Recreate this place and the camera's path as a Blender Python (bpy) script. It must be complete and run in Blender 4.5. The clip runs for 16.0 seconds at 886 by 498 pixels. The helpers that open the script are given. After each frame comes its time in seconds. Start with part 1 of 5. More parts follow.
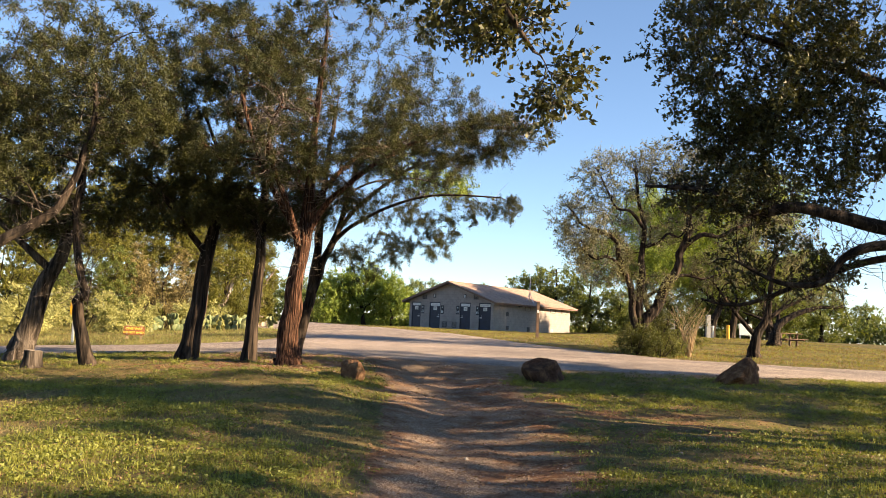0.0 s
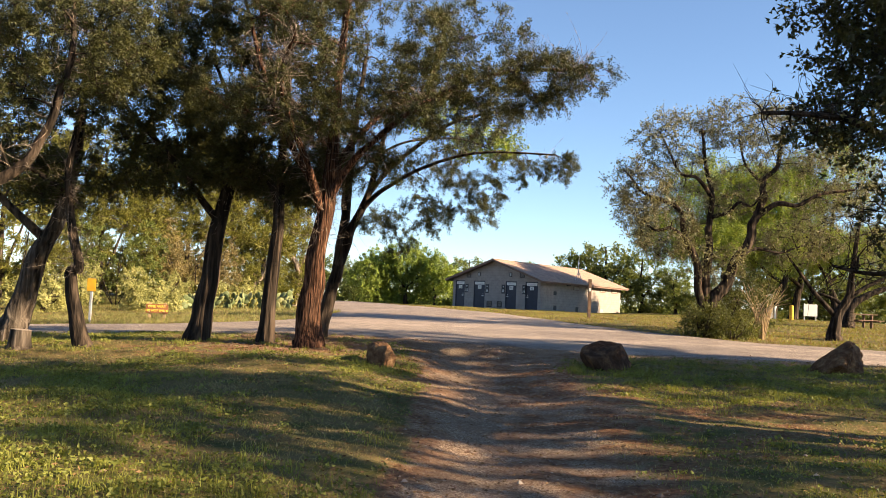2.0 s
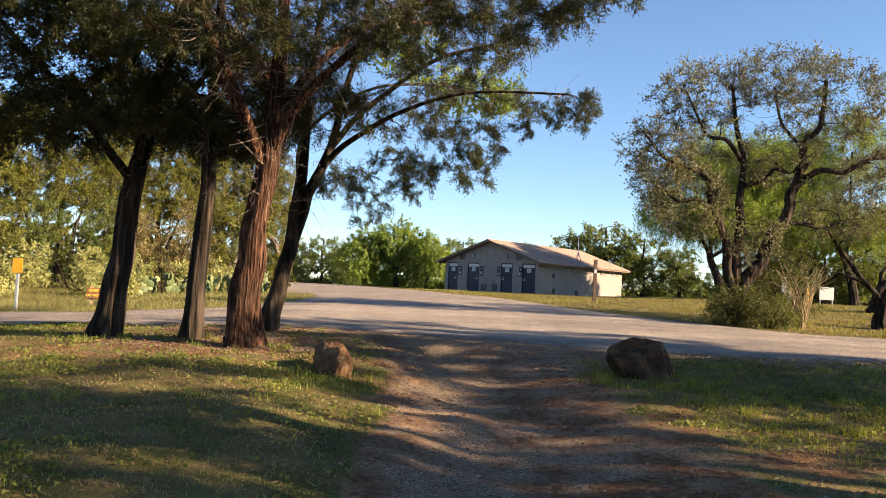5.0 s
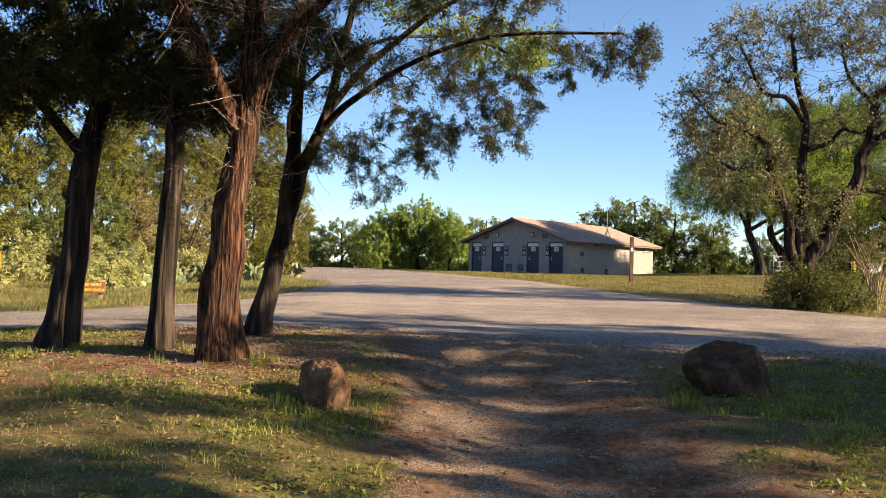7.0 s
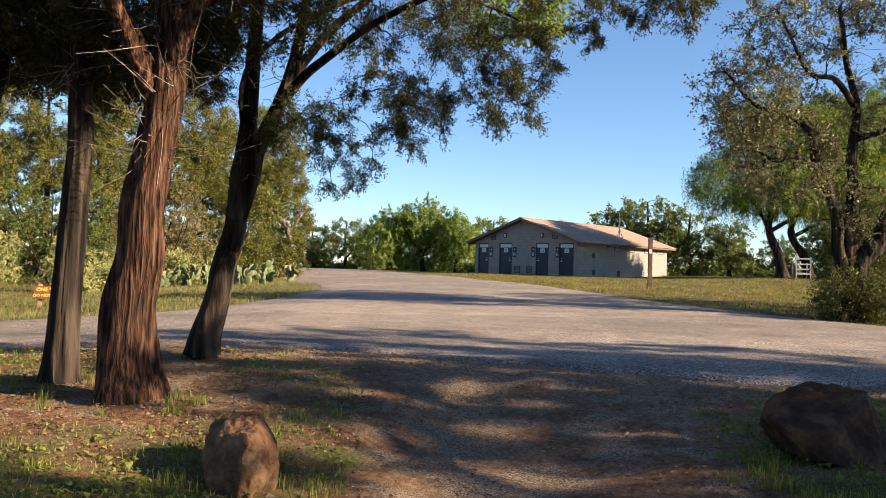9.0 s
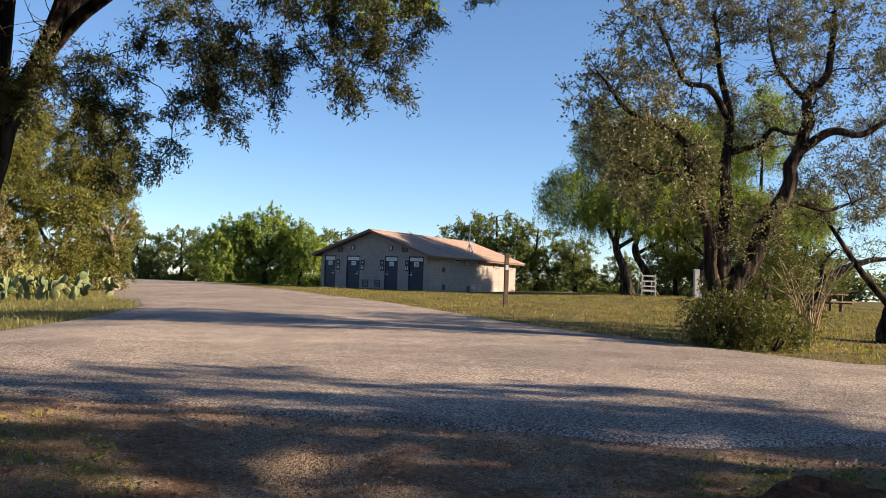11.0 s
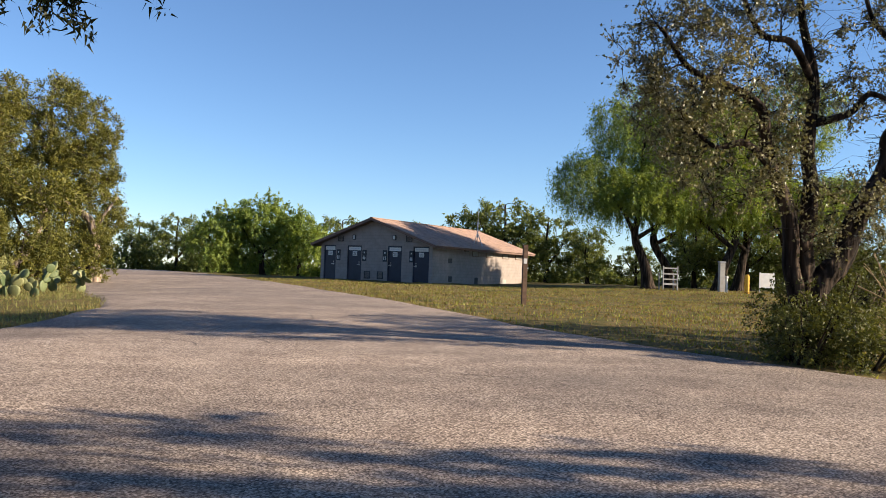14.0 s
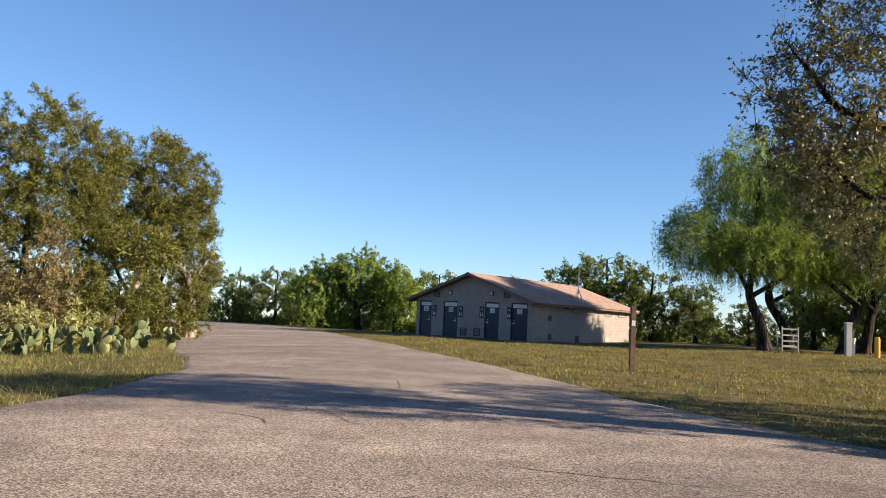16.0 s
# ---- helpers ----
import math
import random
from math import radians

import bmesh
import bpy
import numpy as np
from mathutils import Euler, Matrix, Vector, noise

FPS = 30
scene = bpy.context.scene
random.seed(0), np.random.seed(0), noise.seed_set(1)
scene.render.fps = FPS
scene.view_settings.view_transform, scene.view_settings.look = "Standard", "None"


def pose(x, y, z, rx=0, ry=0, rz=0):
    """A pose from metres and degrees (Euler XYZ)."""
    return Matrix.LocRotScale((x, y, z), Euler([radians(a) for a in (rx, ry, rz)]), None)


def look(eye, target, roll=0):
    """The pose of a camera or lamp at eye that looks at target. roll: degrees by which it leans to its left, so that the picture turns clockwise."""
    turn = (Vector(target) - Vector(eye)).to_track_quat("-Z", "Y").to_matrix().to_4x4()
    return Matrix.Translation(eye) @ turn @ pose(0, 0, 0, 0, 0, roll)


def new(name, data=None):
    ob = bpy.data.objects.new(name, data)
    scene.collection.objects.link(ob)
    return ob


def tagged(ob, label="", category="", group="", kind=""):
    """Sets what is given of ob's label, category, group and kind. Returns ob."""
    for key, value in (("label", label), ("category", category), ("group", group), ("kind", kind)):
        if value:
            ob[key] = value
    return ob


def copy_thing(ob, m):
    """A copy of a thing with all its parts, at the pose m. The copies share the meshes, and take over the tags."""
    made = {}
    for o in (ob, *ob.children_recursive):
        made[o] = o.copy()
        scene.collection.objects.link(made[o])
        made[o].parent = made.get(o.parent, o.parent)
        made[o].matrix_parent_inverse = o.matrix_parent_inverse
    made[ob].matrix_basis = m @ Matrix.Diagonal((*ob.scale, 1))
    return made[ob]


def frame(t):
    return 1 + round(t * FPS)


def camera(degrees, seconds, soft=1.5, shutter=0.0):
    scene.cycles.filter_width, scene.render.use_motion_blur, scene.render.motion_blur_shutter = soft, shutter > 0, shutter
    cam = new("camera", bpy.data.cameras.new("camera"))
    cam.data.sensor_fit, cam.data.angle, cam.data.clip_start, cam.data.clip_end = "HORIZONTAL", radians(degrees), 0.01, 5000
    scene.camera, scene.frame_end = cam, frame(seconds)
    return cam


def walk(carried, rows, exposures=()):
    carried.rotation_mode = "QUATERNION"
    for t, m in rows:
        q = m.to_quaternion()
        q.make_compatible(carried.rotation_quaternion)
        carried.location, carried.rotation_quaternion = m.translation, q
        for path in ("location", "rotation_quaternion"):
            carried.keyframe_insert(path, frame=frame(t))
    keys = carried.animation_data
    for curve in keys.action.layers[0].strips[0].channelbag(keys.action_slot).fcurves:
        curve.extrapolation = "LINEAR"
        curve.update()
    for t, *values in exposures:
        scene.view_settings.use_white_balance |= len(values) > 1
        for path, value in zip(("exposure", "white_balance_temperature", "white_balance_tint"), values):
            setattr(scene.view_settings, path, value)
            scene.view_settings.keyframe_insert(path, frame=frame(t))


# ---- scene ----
cam = camera(55.0, 16.0, 0.55)
METRES, EYE, TILT, LEAN, TURN = 18.5, 1.5, 2.7, 0.4, 0.0
ROWS = [
    (0.0, 0.0, 0.0, 0.0, -0.13, 2.62, -2.91),
    (0.5, -0.0014, 0.0323, -0.0029, 2.78, 1.53, -2.9),
    (1.0, -0.0018, 0.0707, -0.004, 2.98, 1.23, -2.9),
    (1.5, 0.0012, 0.1073, -0.006, 2.88, 1.26, -2.91),
    (2.0, 0.001, 0.1405, -0.0092, 2.89, 1.14, -2.94),
    (2.5, 0.0044, 0.1768, -0.0106, 2.48, 0.52, -3.03),
    (3.0, 0.0075, 0.2082, -0.0099, 2.33, 0.3, -2.91),
    (3.5, 0.0055, 0.2434, -0.0105, 2.46, 0.26, -2.95),
    (4.0, 0.0062, 0.2785, -0.0139, 2.49, 0.14, -2.93),
    (6.5, -0.0051, 0.4511, -0.0166, 2.86, -0.47, -2.59),
    (7.0, -0.0049, 0.4836, -0.0151, 4.04, -1.41, -1.51),
    (7.5, -0.0085, 0.5165, -0.0157, 4.61, -1.56, -1.44),
    (8.0, -0.0061, 0.55, -0.0181, 4.59, -1.53, -1.42),
    (8.5, -0.0036, 0.5812, -0.0171, 4.53, -1.43, -1.54),
    (9.0, -0.004, 0.6147, -0.0167, 4.59, -1.38, -1.62),
    (9.5, -0.001, 0.6478, -0.0172, 0.27, 0.37, -1.62),
    (12.0, -0.0105, 0.7979, -0.0144, -6.08, -0.72, -2.77),
    (12.5, -0.0072, 0.8264, -0.0143, -6.09, -0.78, -2.78),
    (13.0, -0.0082, 0.8526, -0.0152, -5.64, -0.64, -2.83),
    (13.5, -0.0075, 0.8813, -0.0132, -5.25, -0.8, -2.87),
    (14.0, -0.0011, 0.9112, -0.0134, -5.44, -0.97, -2.8),
    (14.5, 0.0006, 0.9279, -0.0134, -5.01, -1.42, -2.46),
    (15.0, 0.0013, 0.9524, -0.0106, -4.09, -1.15, -2.57),
    (15.5, 0.0034, 0.974, -0.0094, -2.78, 0.36, -3.69),
    (16.0, 0.0045, 0.9954, -0.0051, 1.17, 2.26, -3.13),
]
walk(cam, [(t, pose(0, 0, EYE, TILT, LEAN, TURN) @ pose(METRES * x, METRES * y, METRES * z, 90 + pitch, roll, yaw)) for t, x, y, z, yaw, pitch, roll in ROWS], [(0.0, 1.98, 7500, 13.0), (4.0, 1.84, 7200, 12.0), (7.0, 1.72, 6850, 11.0), (9.5, 1.56, 6550, 10.0), (12.0, 1.38, 6450, 12.0), (16.0, 1.32, 6150, 11.0)])

# ---------------------------------------------------------------- sky and sun
SUN_AZ, SUN_EL = radians(-16), radians(23)          # direction towards the sun, from +x, and its height
sun_way = Vector((math.cos(SUN_EL) * math.cos(SUN_AZ), math.cos(SUN_EL) * math.sin(SUN_AZ), math.sin(SUN_EL)))
world = bpy.data.worlds.new("world")
scene.world = world
world.use_nodes = True
wn = world.node_tree.nodes
sky = wn.new("ShaderNodeTexSky")
sky.sky_type, sky.sun_disc = "NISHITA", False
sky.sun_elevation, sky.sun_rotation = SUN_EL, radians(90) - SUN_AZ
sky.altitude, sky.air_density, sky.dust_density, sky.ozone_density = 200, 0.9, 0.0, 4.5
world.node_tree.links.new(sky.outputs[0], wn["Background"].inputs[0])
wn["Background"].inputs[1].default_value = 0.068
sun = new("sun", bpy.data.lights.new("sun", "SUN"))
sun.data.energy, sun.data.angle, sun.data.color = 5.0, radians(0.6), (1.0, 0.82, 0.58)
sun.matrix_world = look((40, -20, 30), Vector((40, -20, 30)) - sun_way)

# ---------------------------------------------------------------- materials


def material(name, rough=0.85, spec=0.3):
    m = bpy.data.materials.new(name)
    m.use_nodes = True
    b = m.node_tree.nodes["Principled BSDF"]
    b.inputs["Roughness"].default_value = rough
    b.inputs["Specular IOR Level"].default_value = spec
    return m, m.node_tree.nodes, m.node_tree.links, b


def noise_node(n, l, scale, detail=4, stretch=None, coords="Object"):
    tc = n.new("ShaderNodeTexCoord")
    t = n.new("ShaderNodeTexNoise")
    t.inputs["Scale"].default_value, t.inputs["Detail"].default_value = scale, detail
    src = tc.outputs[coords]
    if stretch:
        mp = n.new("ShaderNodeMapping")
        mp.inputs["Scale"].default_value = stretch
        l.new(src, mp.inputs[0])
        src = mp.outputs[0]
    l.new(src, t.inputs["Vector"])
    return t


def ramp(n, l, src, stops):
    r = n.new("ShaderNodeValToRGB")
    e = r.color_ramp.elements
    e[0].position, e[0].color = stops[0][0], (*stops[0][1], 1)
    e[1].position, e[1].color = stops[-1][0], (*stops[-1][1], 1)
    for p, c in stops[1:-1]:
        x = e.new(p)
        x.color = (*c, 1)
    l.new(src, r.inputs[0])
    return r


def mix(n, l, fac, a, b, kind="MIX"):
    m = n.new("ShaderNodeMix")
    m.data_type, m.blend_type = "RGBA", kind
    for s, v in ((m.inputs[0], fac), (m.inputs[6], a), (m.inputs[7], b)):
        if isinstance(v, (int, float)):
            s.default_value = v
        elif isinstance(v, tuple):
            s.default_value = (*v, 1)
        else:
            l.new(v, s)
    return m.outputs[2]


def bump(n, l, b, height, strength, distance):
    u = n.new("ShaderNodeBump")
    u.inputs["Strength"].default_value, u.inputs["Distance"].default_value = strength, distance
    l.new(height, u.inputs["Height"])
    l.new(u.outputs[0], b.inputs["Normal"])


def plain(name, colour, rough=0.6, metal=0.0, var=0.15, scale=6.0, spec=0.4):
    m, n, l, b = material(name, rough, spec)
    t = noise_node(n, l, scale, 5)
    lo = tuple(c * (1 - var) for c in colour)
    hi = tuple(min(1, c * (1 + var)) for c in colour)
    l.new(ramp(n, l, t.outputs[0], [(0.3, lo), (0.7, hi)]).outputs[0], b.inputs["Base Color"])
    b.inputs["Metallic"].default_value = metal
    t2 = noise_node(n, l, scale * 9, 3)
    bump(n, l, b, t2.outputs[0], 0.15, 0.01)
    return m


def leaf_material(name, dark, light, glow=0.35, rough=0.55):
    """Leaves: colour by leaf and by clump, with light through them."""
    m, n, l, b = material(name, rough, 0.35)
    g = n.new("ShaderNodeNewGeometry")
    t = noise_node(n, l, 0.9, 3)
    r1 = ramp(n, l, g.outputs["Random Per Island"], [(0.0, dark), (1.0, light)])
    r2 = ramp(n, l, t.outputs[0], [(0.35, tuple(0.7 * c for c in dark)), (0.65, light)])
    c = mix(n, l, 0.45, r1.outputs[0], r2.outputs[0])
    l.new(c, b.inputs["Base Color"])
    tr = n.new("ShaderNodeBsdfTranslucent")
    c2 = mix(n, l, 1.0, c, (1.25, 1.15, 0.55), "MULTIPLY")
    l.new(c2, tr.inputs[0])
    ms = n.new("ShaderNodeMixShader")
    ms.inputs[0].default_value = glow
    l.new(b.outputs[0], ms.inputs[1])
    l.new(tr.outputs[0], ms.inputs[2])
    l.new(ms.outputs[0], n["Material Output"].inputs[0])
    return m


def bark_material(name, dark, light, fibre=14.0):
    m, n, l, b = material(name, 0.92, 0.15)
    t = noise_node(n, l, 1.0, 6, (fibre, fibre, fibre * 0.1))
    t2 = noise_node(n, l, 1.7, 4)
    c = ramp(n, l, t.outputs[0], [(0.36, tuple(0.25 * c for c in dark)), (0.5, dark), (0.66, light)])
    c2 = ramp(n, l, t2.outputs[0], [(0.3, (0.6, 0.6, 0.62)), (0.7, (1.15, 1.05, 1.0))])
    l.new(mix(n, l, 1.0, c.outputs[0], c2.outputs[0], "MULTIPLY"), b.inputs["Base Color"])
    bump(n, l, b, t.outputs[0], 1.0, 0.06)
    return m


CEDAR_LEAF = leaf_material("cedar_leaf", (0.0195, 0.027, 0.00825), (0.0788, 0.081, 0.0225), 0.32)
JUNIPER_LEAF = leaf_material("juniper_leaf", (0.0648, 0.0792, 0.0144), (0.223, 0.209, 0.0396), 0.36)
OAK_LEAF = leaf_material("oak_leaf", (0.0196, 0.0252, 0.0077), (0.0805, 0.0805, 0.0238), 0.3, 0.5)
LIVE_LEAF = leaf_material("live_oak_leaf", (0.0663, 0.0663, 0.0296), (0.289, 0.273, 0.14), 0.22, 0.4)
WILLOW_LEAF = leaf_material("mesquite_leaf", (0.0747, 0.137, 0.0246), (0.29, 0.36, 0.0747), 0.45)
WOOD_LEAF = leaf_material("woodland_leaf", (0.0488, 0.0788, 0.021), (0.188, 0.217, 0.0562), 0.4)
SHRUB_LEAF = leaf_material("shrub_leaf", (0.0375, 0.0525, 0.012), (0.143, 0.15, 0.0375), 0.35)
GRASS = leaf_material("grass_blade", (0.078, 0.0975, 0.0172), (0.312, 0.32, 0.0702), 0.4, 0.6)
DRY_GRASS = leaf_material("dry_grass_blade", (0.172, 0.133, 0.0601), (0.429, 0.36, 0.189), 0.35, 0.7)
BROWN_GRASS = leaf_material("brown_grass_blade", (0.105, 0.0665, 0.028), (0.294, 0.21, 0.091), 0.3, 0.7)
LAWN_WEED = leaf_material("lawn_weed_leaf", (0.0562, 0.0775, 0.015), (0.25, 0.263, 0.0562), 0.35, 0.6)
VERGE_GRASS = leaf_material("verge_grass_blade", (0.098, 0.116, 0.0321), (0.329, 0.321, 0.116), 0.38, 0.7)
CEDAR_BARK = bark_material("cedar_bark", (0.0574, 0.0287, 0.0179), (0.16, 0.0859, 0.0542), 32)
GREY_BARK = bark_material("grey_bark", (0.0562, 0.0465, 0.0375), (0.135, 0.116, 0.0975), 11)
OAK_BARK = bark_material("oak_bark", (0.0288, 0.0224, 0.0176), (0.084, 0.064, 0.048), 10)
PALE_WEED = leaf_material("pale_weed_leaf", (0.174, 0.194, 0.0664), (0.51, 0.49, 0.204), 0.35, 0.7)
THICKET_LEAF = leaf_material("thicket_leaf", (0.0943, 0.0802, 0.033), (0.321, 0.254, 0.113), 0.3, 0.7)
LITTER = leaf_material("dead_leaf", (0.09, 0.045, 0.0225), (0.27, 0.165, 0.0825), 0.1, 0.8)
DEAD_BARK = bark_material("grey_dead_twig", (0.176, 0.148, 0.124), (0.336, 0.296, 0.248), 12)
PALE_BARK = bark_material("pale_dead_bark", (0.288, 0.24, 0.192), (0.48, 0.416, 0.336), 6)


def ground_material():
    """Turf, red soil and gravel, mixed by where the soil is worn bare."""
    m, n, l, b = material("turf_and_soil", 0.95, 0.1)
    at = n.new("ShaderNodeAttribute")
    at.attribute_name = "bare"
    fine = noise_node(n, l, 16.0, 6)
    mid = noise_node(n, l, 2.2, 5)
    big = noise_node(n, l, 0.45, 4)
    peb = n.new("ShaderNodeTexVoronoi")
    peb.inputs["Scale"].default_value = 95
    tc = n.new("ShaderNodeTexCoord")
    l.new(tc.outputs["Object"], peb.inputs["Vector"])
    leafy = noise_node(n, l, 48.0, 5)
    turf = ramp(n, l, leafy.outputs[0], [(0.3, (0.0257, 0.0294, 0.00882)), (0.5, (0.0734, 0.0771, 0.0235)), (0.7, (0.176, 0.147, 0.0587))])
    straw = ramp(n, l, mid.outputs[0], [(0.40, (0.0688, 0.0688, 0.0207)), (0.60, (0.221, 0.144, 0.0724))])
    turf2 = mix(n, l, 0.45, turf.outputs[0], straw.outputs[0])
    soil = ramp(n, l, fine.outputs[0], [(0.3, (0.0883, 0.043, 0.0257)), (0.55, (0.208, 0.107, 0.0588)), (0.75, (0.288, 0.194, 0.122))])
    grit = ramp(n, l, peb.outputs["Color"], [(0.1, (0.0975, 0.059, 0.0399)), (0.5, (0.274, 0.19, 0.135)), (0.9, (0.494, 0.381, 0.278))])
    pick = ramp(n, l, mid.outputs[0], [(0.38, (0, 0, 0)), (0.54, (1, 1, 1))])
    verge = n.new("ShaderNodeAttribute")
    verge.attribute_name = "gravelly"
    few = n.new("ShaderNodeMath")
    few.operation, few.use_clamp = "SUBTRACT", True
    l.new(pick.outputs[0], few.inputs[0])
    l.new(verge.outputs["Fac"], few.inputs[1])
    bare = mix(n, l, few.outputs[0], grit.outputs[0], soil.outputs[0])
    add = n.new("ShaderNodeMath")
    add.operation = "MULTIPLY_ADD"
    l.new(mid.outputs[0], add.inputs[0])
    add.inputs[1].default_value = 0.9
    l.new(at.outputs["Fac"], add.inputs[2])
    edge = ramp(n, l, add.outputs[0], [(0.80, (0, 0, 0)), (1.02, (1, 1, 1))])
    col = mix(n, l, edge.outputs[0], turf2, bare)
    tint = ramp(n, l, big.outputs[0], [(0.3, (0.8, 0.82, 0.8)), (0.7, (1.15, 1.1, 1.05))])
    l.new(mix(n, l, 1.0, col, tint.outputs[0], "MULTIPLY"), b.inputs["Base Color"])
    hgt = n.new("ShaderNodeMath")
    hgt.operation = "MULTIPLY_ADD"
    stony = n.new("ShaderNodeMath")
    stony.operation = "MULTIPLY"
    stony.inputs[1].default_value = -0.8
    l.new(edge.outputs[0], stony.inputs[0])
    l.new(peb.outputs["Distance"], hgt.inputs[0])
    l.new(stony.outputs[0], hgt.inputs[1])
    l.new(fine.outputs[0], hgt.inputs[2])
    bump(n, l, b, hgt.outputs[0], 0.9, 0.02)
    return m


def road_material():
    """Old chip-seal road: pale pinkish stones in tar, cracks and worn lanes."""
    m, n, l, b = material("chip_seal", 0.9, 0.2)
    tc = n.new("ShaderNodeTexCoord")
    peb = n.new("ShaderNodeTexVoronoi")
    peb.inputs["Scale"].default_value = 58
    l.new(tc.outputs["Object"], peb.inputs["Vector"])
    big = noise_node(n, l, 0.35, 5)
    mid = noise_node(n, l, 1.6, 6)
    lanes = noise_node(n, l, 1.0, 3, (0.12, 0.7, 1.0))
    chip = ramp(n, l, peb.outputs["Color"], [(0.05, (0.0808, 0.0666, 0.0586)), (0.4, (0.27, 0.225, 0.194)), (0.85, (0.559, 0.494, 0.433))])
    binder = ramp(n, l, peb.outputs["Distance"], [(0.42, (1, 1, 1)), (0.72, (0.45, 0.43, 0.42))])
    c = mix(n, l, 1.0, chip.outputs[0], binder.outputs[0], "MULTIPLY")
    wear = ramp(n, l, big.outputs[0], [(0.3, (0.78, 0.77, 0.78)), (0.7, (1.16, 1.12, 1.08))])
    c = mix(n, l, 1.0, c, wear.outputs[0], "MULTIPLY")
    tracks = ramp(n, l, lanes.outputs[0], [(0.38, (0.84, 0.83, 0.83)), (0.6, (1.1, 1.08, 1.06))])
    c = mix(n, l, 1.0, c, tracks.outputs[0], "MULTIPLY")
    stain = ramp(n, l, mid.outputs[0], [(0.35, (0.82, 0.8, 0.8)), (0.6, (1.06, 1.05, 1.04))])
    c = mix(n, l, 1.0, c, stain.outputs[0], "MULTIPLY")
    l.new(c, b.inputs["Base Color"])
    bump(n, l, b, peb.outputs["Distance"], -1.0, 0.03)
    return m


GROUND, ROAD = ground_material(), road_material()


def block_wall_material():
    """Painted block wall: grey-tan paint over faint courses."""
    m, n, l, b = material("painted_block", 0.85, 0.25)
    tc = n.new("ShaderNodeTexCoord")
    sx = n.new("ShaderNodeSeparateXYZ")
    l.new(tc.outputs["Object"], sx.inputs[0])
    su = n.new("ShaderNodeMath")
    l.new(sx.outputs[0], su.inputs[0])
    l.new(sx.outputs[1], su.inputs[1])
    cx = n.new("ShaderNodeCombineXYZ")
    l.new(su.outputs[0], cx.inputs[0])
    l.new(sx.outputs[2], cx.inputs[1])
    br = n.new("ShaderNodeTexBrick")
    br.inputs["Scale"].default_value = 1.0
    br.inputs["Brick Width"].default_value, br.inputs["Row Height"].default_value, br.inputs["Mortar Size"].default_value = 0.4, 0.2, 0.008
    br.inputs["Color1"].default_value, br.inputs["Color2"].default_value = (0.28, 0.245, 0.23, 1), (0.305, 0.265, 0.245, 1)
    br.inputs["Mortar"].default_value = (0.235, 0.205, 0.19, 1)
    l.new(cx.outputs[0], br.inputs["Vector"])
    t = noise_node(n, l, 2.5, 6)
    st = ramp(n, l, t.outputs[0], [(0.3, (0.86, 0.85, 0.84)), (0.65, (1.05, 1.04, 1.03))])
    l.new(mix(n, l, 1.0, br.outputs[0], st.outputs[0], "MULTIPLY"), b.inputs["Base Color"])
    bump(n, l, b, br.outputs["Fac"], -0.5, 0.01)
    return m


BLOCK = block_wall_material()
SHINGLE = plain("roof_shingle", (0.3, 0.203, 0.158), 0.9, 0, 0.25, 3.0)
FASCIA = plain("brown_fascia", (0.16, 0.10, 0.08), 0.7, 0, 0.2, 5)
DOOR_PAINT = plain("dark_blue_door_paint", (0.018, 0.022, 0.04), 0.45, 0, 0.2, 3)
WHITE = plain("white_panel", (0.612, 0.603, 0.578), 0.6, 0, 0.08, 4)
PLAQUE = plain("dark_plaque", (0.03, 0.03, 0.035), 0.5, 0, 0.2, 8)
RACK_STEEL = plain("dull_grey_steel", (0.2, 0.2, 0.2), 0.6, 0.3, 0.2, 8)
STEEL = plain("steel", (0.45, 0.45, 0.46), 0.4, 1.0, 0.1, 10)
GALV = plain("galvanised_metal", (0.5, 0.5, 0.5), 0.5, 0.7, 0.15, 8)
CONCRETE = plain("concrete", (0.336, 0.32, 0.296), 0.9, 0, 0.15, 5)
POST_WOOD = plain("weathered_post_wood", (0.13, 0.08, 0.055), 0.9, 0, 0.35, 7)
SIGN_WOOD = plain("brown_sign_board", (0.19, 0.075, 0.035), 0.7, 0, 0.2, 5)
SIGN_POST = plain("tan_sign_post", (0.315, 0.225, 0.128), 0.85, 0, 0.25, 6)
SIGN_TEXT = plain("yellow_sign_lettering", (0.75, 0.50, 0.08), 0.6, 0, 0.1, 8)
YELLOW = plain("yellow_paint", (0.585, 0.315, 0.0225), 0.5, 0, 0.15, 6)

# ---------------------------------------------------------------- mesh helpers
rng = np.random.default_rng(7)


def quick_mesh(name, verts, faces, smooth=False):
    """A mesh from arrays of corners and of equal-sided faces."""
    verts, faces = np.asarray(verts, np.float32), np.asarray(faces, np.int32)
    me = bpy.data.meshes.new(name)
    k = faces.shape[1]
    me.vertices.add(len(verts))
    me.vertices.foreach_set("co", verts.ravel())
    me.loops.add(faces.size)
    me.loops.foreach_set("vertex_index", faces.ravel())
    me.polygons.add(len(faces))
    me.polygons.foreach_set("loop_start", np.arange(0, faces.size, k, dtype=np.int32))
    me.polygons.foreach_set("use_smooth", np.full(len(faces), smooth))
    me.update(calc_edges=True)
    return me


def thing(name, at, label, category, group="", kind="", turn=0.0):
    """An Empty at a thing's base, for its parts."""
    e = new(name)
    e.empty_display_size = 0.1
    e.matrix_world = pose(*at, 0, 0, turn)
    return tagged(e, label, category, group, kind)


